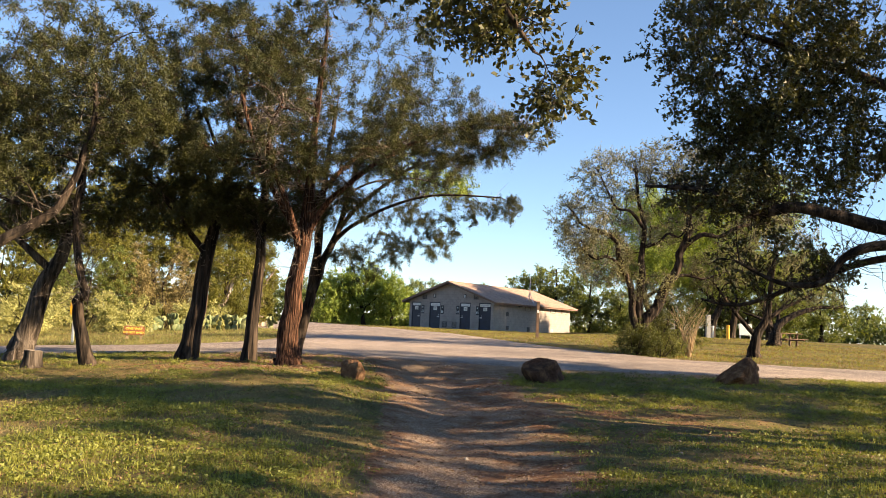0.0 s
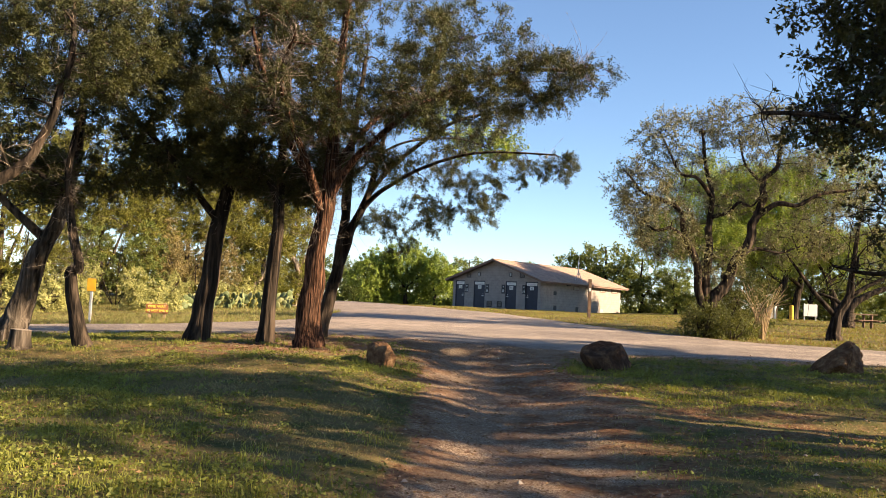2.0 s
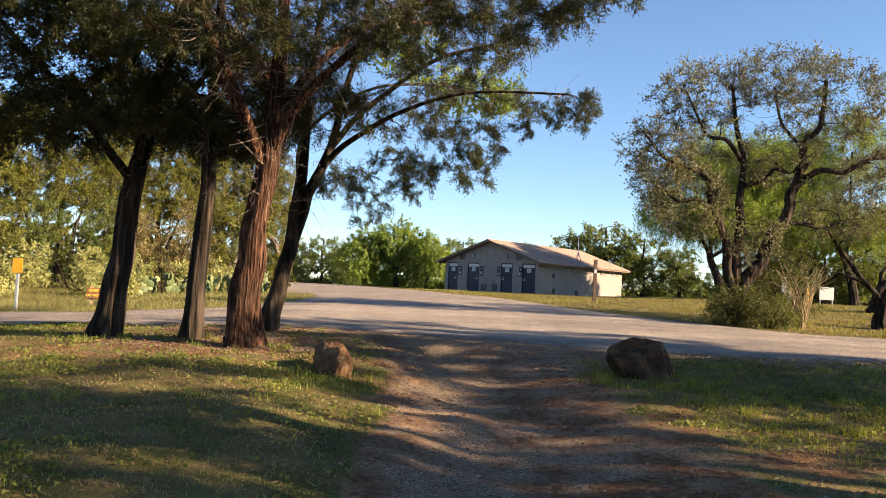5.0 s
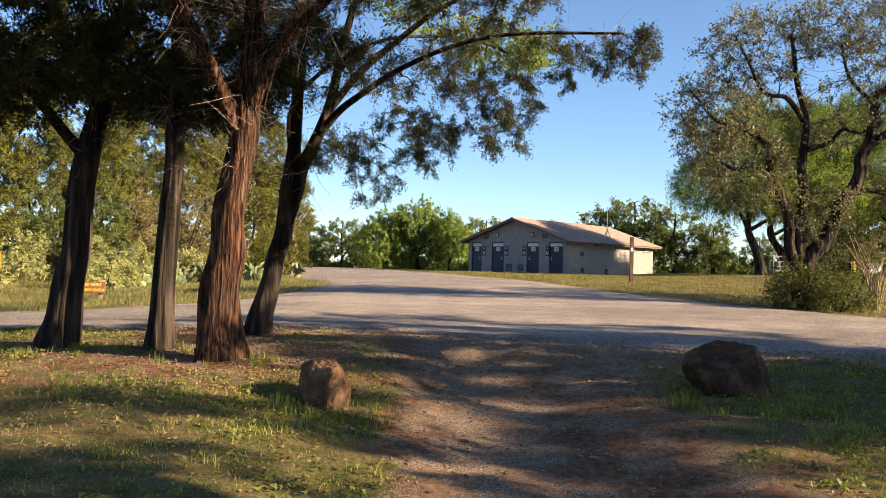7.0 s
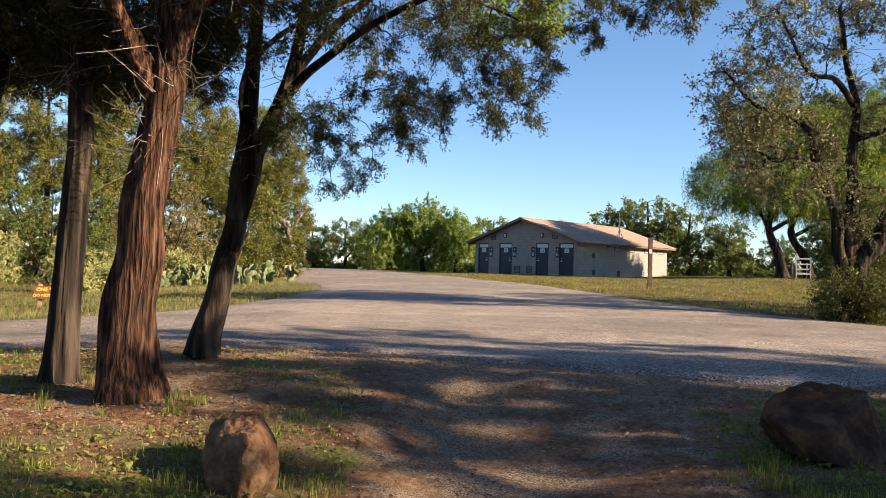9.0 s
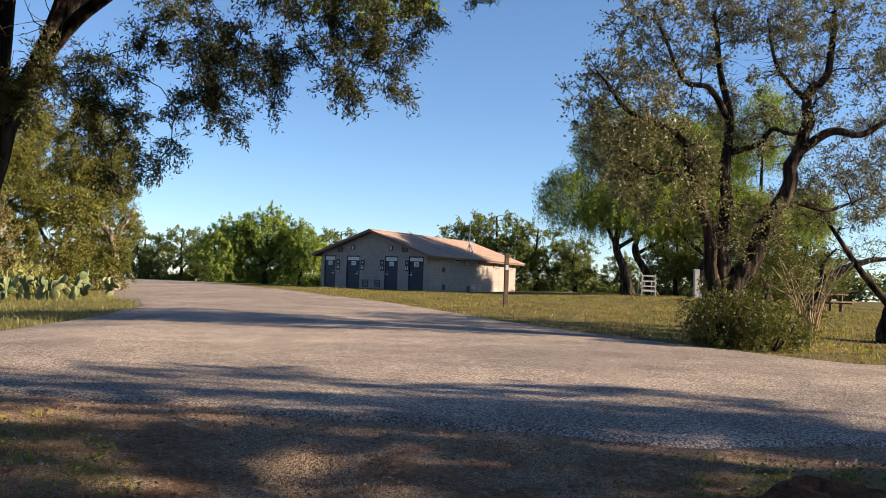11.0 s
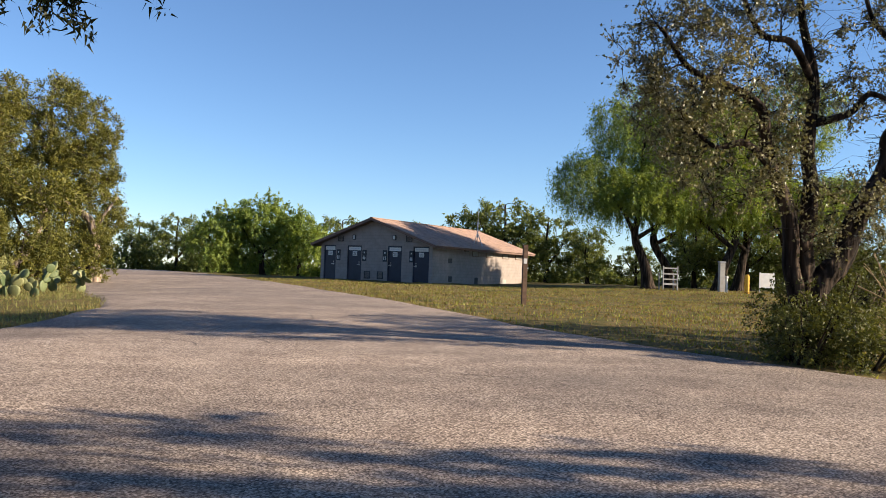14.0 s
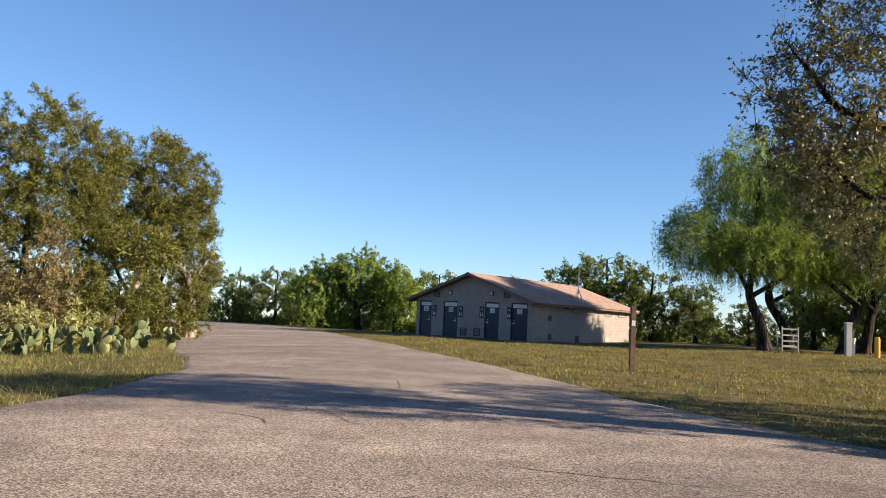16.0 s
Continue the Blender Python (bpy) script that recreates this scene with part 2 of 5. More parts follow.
def part(name, data, mat, parent, label="", m=None):
    """One mesh, from a bmesh or mesh data, as a part under a thing."""
    if isinstance(data, bmesh.types.BMesh):
        me = bpy.data.meshes.new(name)
        data.to_mesh(me)
        data.free()
        data = me
    if mat and not data.materials:
        data.materials.append(mat)
    ob = new(name, data)
    ob.parent = parent
    if m is not None:
        ob.matrix_local = m
    return tagged(ob, label)


def box(x0, x1, y0, y1, z0, z1, bevel=0.0):
    bm = bmesh.new()
    bmesh.ops.create_cube(bm, size=1.0)
    for v in bm.verts:
        v.co = Vector((x0 + (v.co.x + 0.5) * (x1 - x0), y0 + (v.co.y + 0.5) * (y1 - y0), z0 + (v.co.z + 0.5) * (z1 - z0)))
    if bevel:
        bmesh.ops.bevel(bm, geom=bm.edges[:], offset=bevel, segments=2, affect="EDGES")
    return bm


def join(*bms):
    out = bmesh.new()
    for b in bms:
        me = bpy.data.meshes.new("tmp")
        b.to_mesh(me)
        b.free()
        out.from_mesh(me)
        bpy.data.meshes.remove(me)
    return out


def value_noise(x, y, seed=0):
    """Smooth noise in -1..1 on the plane."""
    xi, yi = np.floor(x).astype(np.int64), np.floor(y).astype(np.int64)
    fx, fy = x - xi, y - yi
    fx, fy = fx * fx * (3 - 2 * fx), fy * fy * (3 - 2 * fy)

    def h(a, b):
        v = np.sin((a * 127.1 + b * 311.7 + seed * 74.7) % 6283.0) * 43758.5453
        return v - np.floor(v)
    a, b, c, d = h(xi, yi), h(xi + 1, yi), h(xi, yi + 1), h(xi + 1, yi + 1)
    return 2 * ((a * (1 - fx) + b * fx) * (1 - fy) + (c * (1 - fx) + d * fx) * fy) - 1


def fractal(x, y, scale, octaves=3, seed=0):
    out, amp = 0, 1.0
    for i in range(octaves):
        out = out + amp * value_noise(x / scale + 17.3 * i, y / scale - 9.1 * i, seed + i)
        scale, amp = scale * 0.5, amp * 0.5
    return out


# ---------------------------------------------------------------- the lie of the land
_ys = np.arange(-80, 300, 0.5)
_prof = np.interp(_ys, [-80, -20, 0, 8, 11.5, 15, 18.5, 21, 29, 35, 40, 67, 85, 130, 300], [-0.8, -0.15, 0, 0.11, 0.22, 0.38, 0.56, 0.70, 0.88, 1.07, 1.22, 1.47, 1.5, 0.2, -5])
_prof = np.convolve(np.pad(_prof, 4, mode="edge"), np.ones(9) / 9, "valid")


def lie(x, y):
    """Height of the smooth land."""
    x, y = np.asarray(x, float), np.asarray(y, float)
    z = np.interp(y, _ys, _prof)
    z = z - 0.05 * np.clip(-x - 4, 0, 10) * np.clip((y - 6) / 10, 0, 1) * np.clip((70 - y) / 20, 0, 1)
    z = z + 0.2 * np.clip((x - 9) / 6, 0, 1) * np.clip((y - 44) / 10, 0, 1)
    z = z - 0.02 * np.clip(x - 9, 0, 25) * np.clip((45 - y) / 20, 0, 1)
    return z


def path_mid(y):
    return np.interp(y, [-10, 0, 8, 14, 18, 23], [0.2, 0.25, 0.4, 0.25, 0.0, -0.6])


# edges of the road: the near and far edge of the crossing, the sides of the branch
def near_edge(x):
    return np.interp(x, [-60, -12, -8, -3, 0, 1.8, 5, 9, 14, 60], [24.5, 22.0, 22.0, 21.9, 21.1, 20.5, 20.3, 20.8, 21.9, 32])


def far_edge(x):
    return np.interp(x, [-60, -12, -9, -7, -6.2, 5.8, 7.6, 10, 14, 20, 60], [28.5, 26.0, 26.2, 27.6, 29.0, 29.3, 26.4, 26.0, 26.9, 28.6, 38])


def branch_left(y):
    return np.interp(y, [29, 32, 36, 39, 44, 52, 66, 76, 90, 110], [-6.2, -5.6, -5.5, -6.3, -8.4, -11.0, -15.6, -19.6, -27, -40])


def branch_right(y):
    return np.interp(y, [29.3, 31, 34, 42, 52, 66, 76, 90, 110], [5.8, 4.7, 3.2, 0.5, -2.6, -7.2, -11.4, -18, -30])


def on_road(x, y, margin=0.0):
    a = (y > near_edge(x) - margin) & (y < far_edge(x) + margin) & (np.abs(x) < 60)
    b = (y >= 29 - margin) & (y < 110) & (x > branch_left(y) - margin) & (x < branch_right(y) + margin)
    return a | b


def bareness(x, y):
    """1 where the soil is worn bare (path, road verge), 0 on turf."""
    mid = path_mid(y)
    d = x - mid
    half_l = 0.95 + 0.12 * value_noise(y / 1.3, y * 0, 3)
    left = 1 / (1 + np.exp(-(d + half_l) * 6))
    right = 1 / (1 + np.exp((d - 0.95 - 0.5 * value_noise(y / 2.2, y * 0, 5)) * 2.6))
    p = left * right * (y < 23.5) * np.clip((23.5 - y) / 0.8, 0, 1)
    gap = near_edge(x) - y
    v = np.exp(-np.clip(gap - 0.1, 0, 50) / 1.3) * (gap > -1) * 0.85 * np.exp(-(np.clip(np.abs(x - 0.5) - 3.5, 0, 50) / 6) ** 2)
    under = 0.62 * np.exp(-(((x + 3.6) / 3.4) ** 2 + ((y - 18.0) / 2.6) ** 2)) + 0.42 * np.exp(-(((x - 3.2) / 2.6) ** 2 + ((y - 12.5) / 4.5) ** 2))
    edge2 = 0.55 * np.exp(-np.clip(y - far_edge(x), 0, 50) / 0.35) * (y > far_edge(x)) * (x > 5)
    return np.clip(p + v + under + edge2, 0, 1)


def land(x, y):
    """Height of the ground with the worn path, ruts and small unevenness."""
    x, y = np.asarray(x, float), np.asarray(y, float)
    z = lie(x, y)
    d = x - path_mid(y)
    near = np.clip((20.2 - y) / 3, 0, 1) * np.clip((y + 12) / 4, 0, 1)
    z = z - 0.10 * np.exp(-(d / 1.1) ** 2) * near
    z = z + 0.10 * np.exp(-((d + 3.2) / 1.6) ** 2) * near * np.clip((19 - y) / 3, 0, 1)
    b = bareness(x, y)
    z = z + (0.04 * fractal(x, y, 1.8, 3, 1) + (0.012 + 0.022 * b) * fractal(x, y, 0.5, 2, 2)) * np.where(on_road(x, y, 0.6), 0.0, 1.0)
    z = z - 0.16 * np.exp(-(((x + 0.45) / 0.45) ** 2 + ((y - 19.5) / 0.24) ** 2))
    return z


def spaced(limits):
    """Grid lines, from (from, to, step) stretches."""
    return np.concatenate([np.arange(a, b, s) for a, b, s in limits])


gx = spaced([(-700, -100, 60), (-100, -40, 6), (-40, -12, 1.2), (-12, -7, 0.35), (-7, 8, 0.15), (8, 14, 0.35), (14, 40, 1.2), (40, 100, 6), (100, 701, 60)])
gy = spaced([(-500, -60, 40), (-60, -8, 4), (-8, 2, 0.8), (2, 22, 0.15), (22, 30, 0.4), (30, 50, 0.6), (50, 100, 1.5), (100, 300, 10), (300, 1001, 70)])
X, Y = np.meshgrid(gx, gy)
Z = land(X, Y)
Z = np.where(on_road(X, Y, -0.45), Z - 0.08, Z)
nx, ny = len(gx), len(gy)
ii = (np.arange(ny - 1)[:, None] * nx + np.arange(nx - 1)[None, :]).ravel()
me = quick_mesh("ground", np.stack([X, Y, Z], -1).reshape(-1, 3), np.stack([ii, ii + 1, ii + nx + 1, ii + nx], 1), True)
bare_attr = me.attributes.new("bare", "FLOAT", "POINT")
bare_attr.data.foreach_set("value", bareness(X, Y).ravel().astype(np.float32))
grit_attr = me.attributes.new("gravelly", "FLOAT", "POINT")
grit_attr.data.foreach_set("value", (np.exp(-np.clip(near_edge(X) - Y, 0, 50) / 1.1) * (np.abs(X) < 30) + 0.75 * np.exp(-((X - path_mid(Y) + 0.35) / 0.4) ** 2) * (Y < 21)).ravel().astype(np.float32))
me.materials.append(GROUND)
tagged(new("ground", me), "patchy green turf with worn red soil and gravel path", "ground", kind="structure")

# the road: the crossing, then the branch that leaves it up the slope
rv, rf = [], []


def road_sheet(px, py, skirts):
    """A sheet of road whose outer rows or columns dip into the ground."""
    base = sum(len(v) for v in rv)
    pz = lie(px, py) + 0.032 + 0.012 * np.clip(fractal(px, py, 3.0, 2, 4), -1, 1)
    if skirts == "rows":
        px, py, pz = np.concatenate([px[:1], px, px[-1:]]), np.concatenate([py[:1] - 0.22, py, py[-1:] + 0.2]), np.concatenate([pz[:1] - 0.075, pz, pz[-1:] - 0.075])
        inner = (px[-1] > -6.0) & (px[-1] < 5.6)
        py[-1][inner], pz[-1][inner] = py[-2][inner], pz[-2][inner]
    else:
        px, py, pz = np.concatenate([px[:, :1] - 0.2, px, px[:, -1:] + 0.2], 1), np.concatenate([py[:, :1], py, py[:, -1:]], 1), np.concatenate([pz[:, :1] - 0.075, pz, pz[:, -1:] - 0.075], 1)
    r, c = px.shape
    rv.append(np.stack([px, py, pz], -1).reshape(-1, 3))
    k = (np.arange(r - 1)[:, None] * c + np.arange(c - 1)[None, :]).ravel() + base
    rf.append(np.stack([k, k + 1, k + c + 1, k + c], 1))


rx = spaced([(-60, -14, 1.0), (-14, 14, 0.16), (14, 61, 1.0)])
fr = np.linspace(0, 1, 34)[:, None]
wob = 0.14 * fractal(rx, rx * 0 + 3.1, 0.8, 3, 9)
wob2 = 0.10 * fractal(rx, rx * 0 + 7.7, 0.8, 3, 11)
ye, yf = near_edge(rx) + wob, far_edge(rx) + wob2
road_sheet(np.repeat(rx[None, :], 34, 0), ye[None, :] + fr * (yf - ye)[None, :], "rows")
bx = rx[(rx >= -6.2) & (rx <= 5.8)]
b0 = (far_edge(bx) + wob2[(rx >= -6.2) & (rx <= 5.8)])
sx_ = (bx - bx[0]) / (bx[-1] - bx[0])
rows_y = np.concatenate([np.linspace(0, 1, 60) ** 1.6])
BY = b0[None, :] + rows_y[:, None] * (110 - b0)[None, :]
wl = 0.12 * fractal(BY, BY * 0 + 1.7, 0.9, 3, 21)
BXl, BXr = branch_left(BY) + wl, branch_right(BY) + wl * 0.8
BX = BXl + sx_[None, :] * (BXr - BXl)
BX[0] = bx
road_sheet(BX, BY, "columns")
me = quick_mesh("road", np.concatenate(rv), np.concatenate(rf), True)
me.materials.append(ROAD)
tagged(new("road", me), "pale worn chip-seal road with thin cracks", "road", kind="structure")


# ---------------------------------------------------------------- trees
def tube(pts, radii, sides, flute=0.0, seed=0):
    """A tapering tube along a line of points: corners and quads."""
    pts, radii = np.asarray(pts, float), np.asarray(radii, float)
    n = len(pts)
    d = np.gradient(pts, axis=0)
    d /= np.linalg.norm(d, axis=1)[:, None] + 1e-9
    ref = np.where(np.abs(d[:, 2:3]) > 0.9, np.array([[1.0, 0, 0]]), np.array([[0, 0, 1.0]]))
    ref = np.broadcast_to(ref[n // 2], d.shape)
    a = np.cross(d, ref)
    a /= np.linalg.norm(a, axis=1)[:, None] + 1e-9
    b = np.cross(d, a)
    ang = np.linspace(0, 2 * np.pi, sides, endpoint=False)
    rr = radii[:, None] * np.ones(sides)
    if flute:
        ph = seed * 1.7
        h = np.linspace(0, n * 0.35, n)[:, None]
        rr = rr * (1 + flute * (np.sin(3 * ang + ph + 0.5 * h) + 0.6 * np.sin(5 * ang - ph * 2 + 0.3 * h) + 0.5 * np.sin(8 * ang + h + ph)))
    if flute and sides > 20:
        ph = np.cumsum(np.ones(n))[:, None] * 0.12
        rr = rr * (1 + 0.05 * np.sin(13 * ang + seed + 0.7 * np.sin(ph)) + 0.035 * np.sin(9 * ang - 0.6 * np.sin(ph * 1.7 + seed)))
    v = pts[:, None, :] + rr[..., None] * (np.cos(ang)[None, :, None] * a[:, None, :] + np.sin(ang)[None, :, None] * b[:, None, :])
    k = (np.arange(n - 1)[:, None] * sides + np.arange(sides)[None, :])
    k2 = (np.arange(n - 1)[:, None] * sides + (np.arange(sides)[None, :] + 1) % sides)
    f = np.stack([k, k2, k2 + sides, k + sides], -1).reshape(-1, 4)
    return v.reshape(-1, 3), f


def smooth_line(pts, n):
    """A smooth curve with n points through a few given ones."""
    pts = np.asarray(pts, float)
    t = np.linspace(0, len(pts) - 1, n)
    i = np.clip(t.astype(int), 0, len(pts) - 2)
    f = (t - i)[:, None]
    p0, p1, p2, p3 = pts[np.clip(i - 1, 0, None)], pts[i], pts[i + 1], pts[np.clip(i + 2, None, len(pts) - 1)]
    return 0.5 * (2 * p1 + (p2 - p0) * f + (2 * p0 - 5 * p1 + 4 * p2 - p3) * f ** 2 + (3 * p1 - p0 - 3 * p2 + p3) * f ** 3)


def leaves(centres, ways, length, width, r, tri=False):
    """One rhombic (or, tri, pointed) leaf at each centre, along its way."""
    n = len(centres)
    ways = ways / (np.linalg.norm(ways, axis=1)[:, None] + 1e-9)
    side = np.cross(ways, r.normal(size=(n, 3)))
    side /= np.linalg.norm(side, axis=1)[:, None] + 1e-9
    s = length * r.uniform(0.6, 1.35, (n, 1))
    w = width * r.uniform(0.6, 1.35, (n, 1))
    if tri:
        v = np.stack([centres + side * w * 0.5, centres + ways * s, centres - side * w * 0.5], 1)
        return v.reshape(-1, 3), np.arange(3 * n).reshape(-1, 3)
    v = np.stack([centres, centres + ways * s * 0.5 + side * w * 0.5, centres + ways * s, centres + ways * s * 0.5 - side * w * 0.5], 1)
    return v.reshape(-1, 3), np.arange(4 * n).reshape(-1, 4)


def tree(name, at, label, category, stems, blobs, bark, leaf, clusters=200, per=60, spread=0.28, size=(0.06, 0.03),
         droop=0.0, twigs=3, twig_r=0.006, seed=1, flute=0.05, sag=0.0, group="", reach=0.55, hollow=0.5, strands=0, coarse=False, dead=0, dead_bark=None, gnarl=1.0, tuft=0.0, nodes=0, tri=None):
    """A tree: given stems (points and radii at both ends), branches that grow out to clusters spread through the crown's blobs, and leaves on them.
    blobs: middle, radii and weight; strands: hanging strings of leaves a cluster; gnarl: how crooked the branches are;
    tuft: leaves gathered in brushes at the twigs' ends; nodes: leaves gathered in that many rosettes a twig."""
    r = np.random.default_rng(seed)
    top = thing(name, at, label, category, group)
    V, F, off = [], [], 0
    pos, par, base_r = [], [], []
    for pts, r0, r1 in stems:
        n = max(6, int((11 if r0 > 0.1 and flute else 6) * len(pts)))
        line = smooth_line(pts, n)
        line[1:-1] += smooth_line(r.normal(0, 0.12 * r1 + 0.008, (max(4, n // 4), 3)), n - 2)
        rad = np.linspace(r0, r1, n)
        if pts[0][2] < 0.3:
            rad = rad * (1 + 0.45 * np.exp(-(line[:, 2] - line[0, 2]) / 0.28))
        v, f = tube(line, rad, 30 if r0 > 0.1 and flute else 8, flute if r0 > 0.08 else 0, seed + len(V))
        V.append(v), F.append(f + off)
        off += len(v)
        for i in range(n // 3, n):
            pos.append(line[i]), base_r.append(rad[i])
    pos = np.array(pos)
    base_r = np.array(base_r)
    w = np.array([b[6] for b in blobs], float)
    pick = r.choice(len(blobs), clusters, p=w / w.sum())
    q = r.normal(size=(clusters, 3))
    q /= np.linalg.norm(q, axis=1)[:, None]
    q *= (r.uniform(hollow ** 3, 1, (clusters, 1))) ** (1 / 3)
    B = np.array([b[:6] for b in blobs], float)
    ends = B[pick, :3] + q * B[pick, 3:]
    dist = np.array([np.min(np.linalg.norm(pos - e, axis=1)) for e in ends])
    ends = ends[np.argsort(dist)]
    tips, tip_way = [], []
    allpos, allrad = [pos], [base_r]
    P, R = pos, base_r
    for e in ends:
        d = np.linalg.norm(P - e, axis=1)
        cost = d + 0.7 * np.clip(P[:, 2] - e[2], 0, None) + 0.25 * np.clip(e[2] - P[:, 2] - d * 0.8, 0, None)
        j = int(np.argmin(cost))
        s = P[j]
        L = np.linalg.norm(e - s)
        n = int(np.clip(L / (0.3 if coarse else 0.16), 4, 5 if coarse else 11))
        t = np.linspace(0, 1, n)[:, None]
        line = s + (e - s) * t
        line[:, 2] += (0.12 * L * np.sin(np.pi * t[:, 0])) - sag * L * t[:, 0] ** 2
        line[1:] += np.cumsum(r.normal(0, 0.035 * gnarl * L ** 0.5, (n - 1, 3)), 0) * 0.7
        rr0 = min(R[j] * 0.75, 0.010 + 0.014 * L + twig_r)
        rad = np.linspace(max(rr0, twig_r), twig_r, n)
        v, f = tube(line, rad, 3 if coarse else 5 if rr0 > 0.02 else 4)
        V.append(v), F.append(f + off)
        off += len(v)
        P = np.concatenate([P, line[1:]])
        R = np.concatenate([R, rad[1:]])
        k = max(1, int(n * reach))
        tips.append(line[-k:].mean(0) * 0.5 + line[-1] * 0.5)
        tip_way.append(line[-1] - line[max(0, n - 3)])
    if dead:
        dv, df, doff = [], [], 0
        inner = np.flatnonzero(R > 0.012)
        for j in r.choice(inner, dead):
            way = r.normal(0, 1, 3) + np.array([0, 0, 0.2])
            way /= np.linalg.norm(way)
            L = r.uniform(0.15, 0.5)
            t = np.linspace(0, 1, 6)[:, None]
            line = P[j] + way * L * t + r.normal(0, 0.6, 3) * L * t ** 2
            line[1:] += np.cumsum(r.normal(0, 0.022, (5, 3)), 0)
            v, f = tube(line, np.linspace(0.006, 0.0015, 6), 3)
            dv.append(v), df.append(f + doff)
            doff += len(v)
        tagged(part("dead_twig", quick_mesh("dead_twig", np.concatenate(dv), np.concatenate(df)), dead_bark or DEAD_BARK, top), "bare crooked twigs", kind="stuff")
    tips, tip_way = np.array(tips), np.array(tip_way)
    tip_way /= np.linalg.norm(tip_way, axis=1)[:, None] + 1e-9
    # bare and leafy twigs round each cluster
    m = len(tips)
    tw = np.repeat(np.arange(m), twigs)
    way = tip_way[tw] * 0.7 + r.normal(0, 0.75, (len(tw), 3))
    way[:, 2] -= droop
    way /= np.linalg.norm(way, axis=1)[:, None]
    ln = spread * r.uniform(0.7, 1.9, (len(tw), 1))
    a, b = tips[tw], tips[tw] + way * ln
    sd = np.cross(way, r.normal(size=way.shape))
    sd /= np.linalg.norm(sd, axis=1)[:, None]
    sd2 = np.cross(way, sd)
    wv = np.stack([a + sd * twig_r * 0.8, a - sd * twig_r * 0.4 + sd2 * twig_r * 0.7, a - sd * twig_r * 0.4 - sd2 * twig_r * 0.7, b], 1).reshape(-1, 3)
    k = np.arange(len(tw))[:, None] * 4
    wf = np.concatenate([k + np.array([[0, 1, 3, 3]]), k + np.array([[1, 2, 3, 3]]), k + np.array([[2, 0, 3, 3]])])
    part("trunk", quick_mesh("trunk", np.concatenate(V), np.concatenate(F), True), bark, top)
    tagged(part("twig", quick_mesh("twig", wv, wf[:, :3]), bark, top), kind="stuff")
    # leaves along the twigs
    n = m * per
    c = np.repeat(np.arange(len(tw)), -(-per // twigs))
    u = r.uniform(0.15, 1.05, (len(c), 1))
    scatter_by, turn_by = spread * 0.22, 0.8
    if tuft:
        u, scatter_by, turn_by = 0.3 + 0.75 * r.uniform(0, 1, (len(c), 1)), spread * 0.17, 0.9
    if nodes:
        u, scatter_by = (r.integers(1, nodes + 1, (len(c), 1)) / nodes), size[0] * 0.22
    cen = a[c] + (b - a)[c] * u + r.normal(0, scatter_by, (len(c), 3))
    lw = way[c] * 0.8 + r.normal(0, turn_by, (len(c), 3))
    lw[:, 2] -= droop * 1.5
    tri = (coarse or (leaf is CEDAR_LEAF and seed != 6)) if tri is None else tri
    lv, lf = leaves(cen, lw, size[0], size[1], r, tri)
    if strands:
        sc = np.repeat(np.arange(m), strands * 14)
        st = np.tile(np.repeat(np.arange(strands), 14), m)
        o = r.normal(0, spread * 0.8, (m, strands, 3))
        drop = r.uniform(0.5, 1.3, (m, strands))
        step = np.tile(np.arange(14) / 13.0, m * strands)
        cen = tips[sc] + o[sc, st]
        cen[:, 2] -= step * drop[sc, st]
        cen += r.normal(0, 0.05, cen.shape)
        lw = r.normal(0, 0.6, cen.shape)
        lw[:, 2] -= 0.8
        v2, f2 = leaves(cen, lw, size[0] * 1.1, size[1], r, tri)
        lf = np.concatenate([lf, f2 + len(lv)])
        lv = np.concatenate([lv, v2])
    part("crown", quick_mesh("crown", lv, lf), leaf, top)
    return top


def gz(x, y):
    return float(land(x, y))


def ground_at(x, y, sink=0.05):
    return (x, y, gz(x, y) - sink)

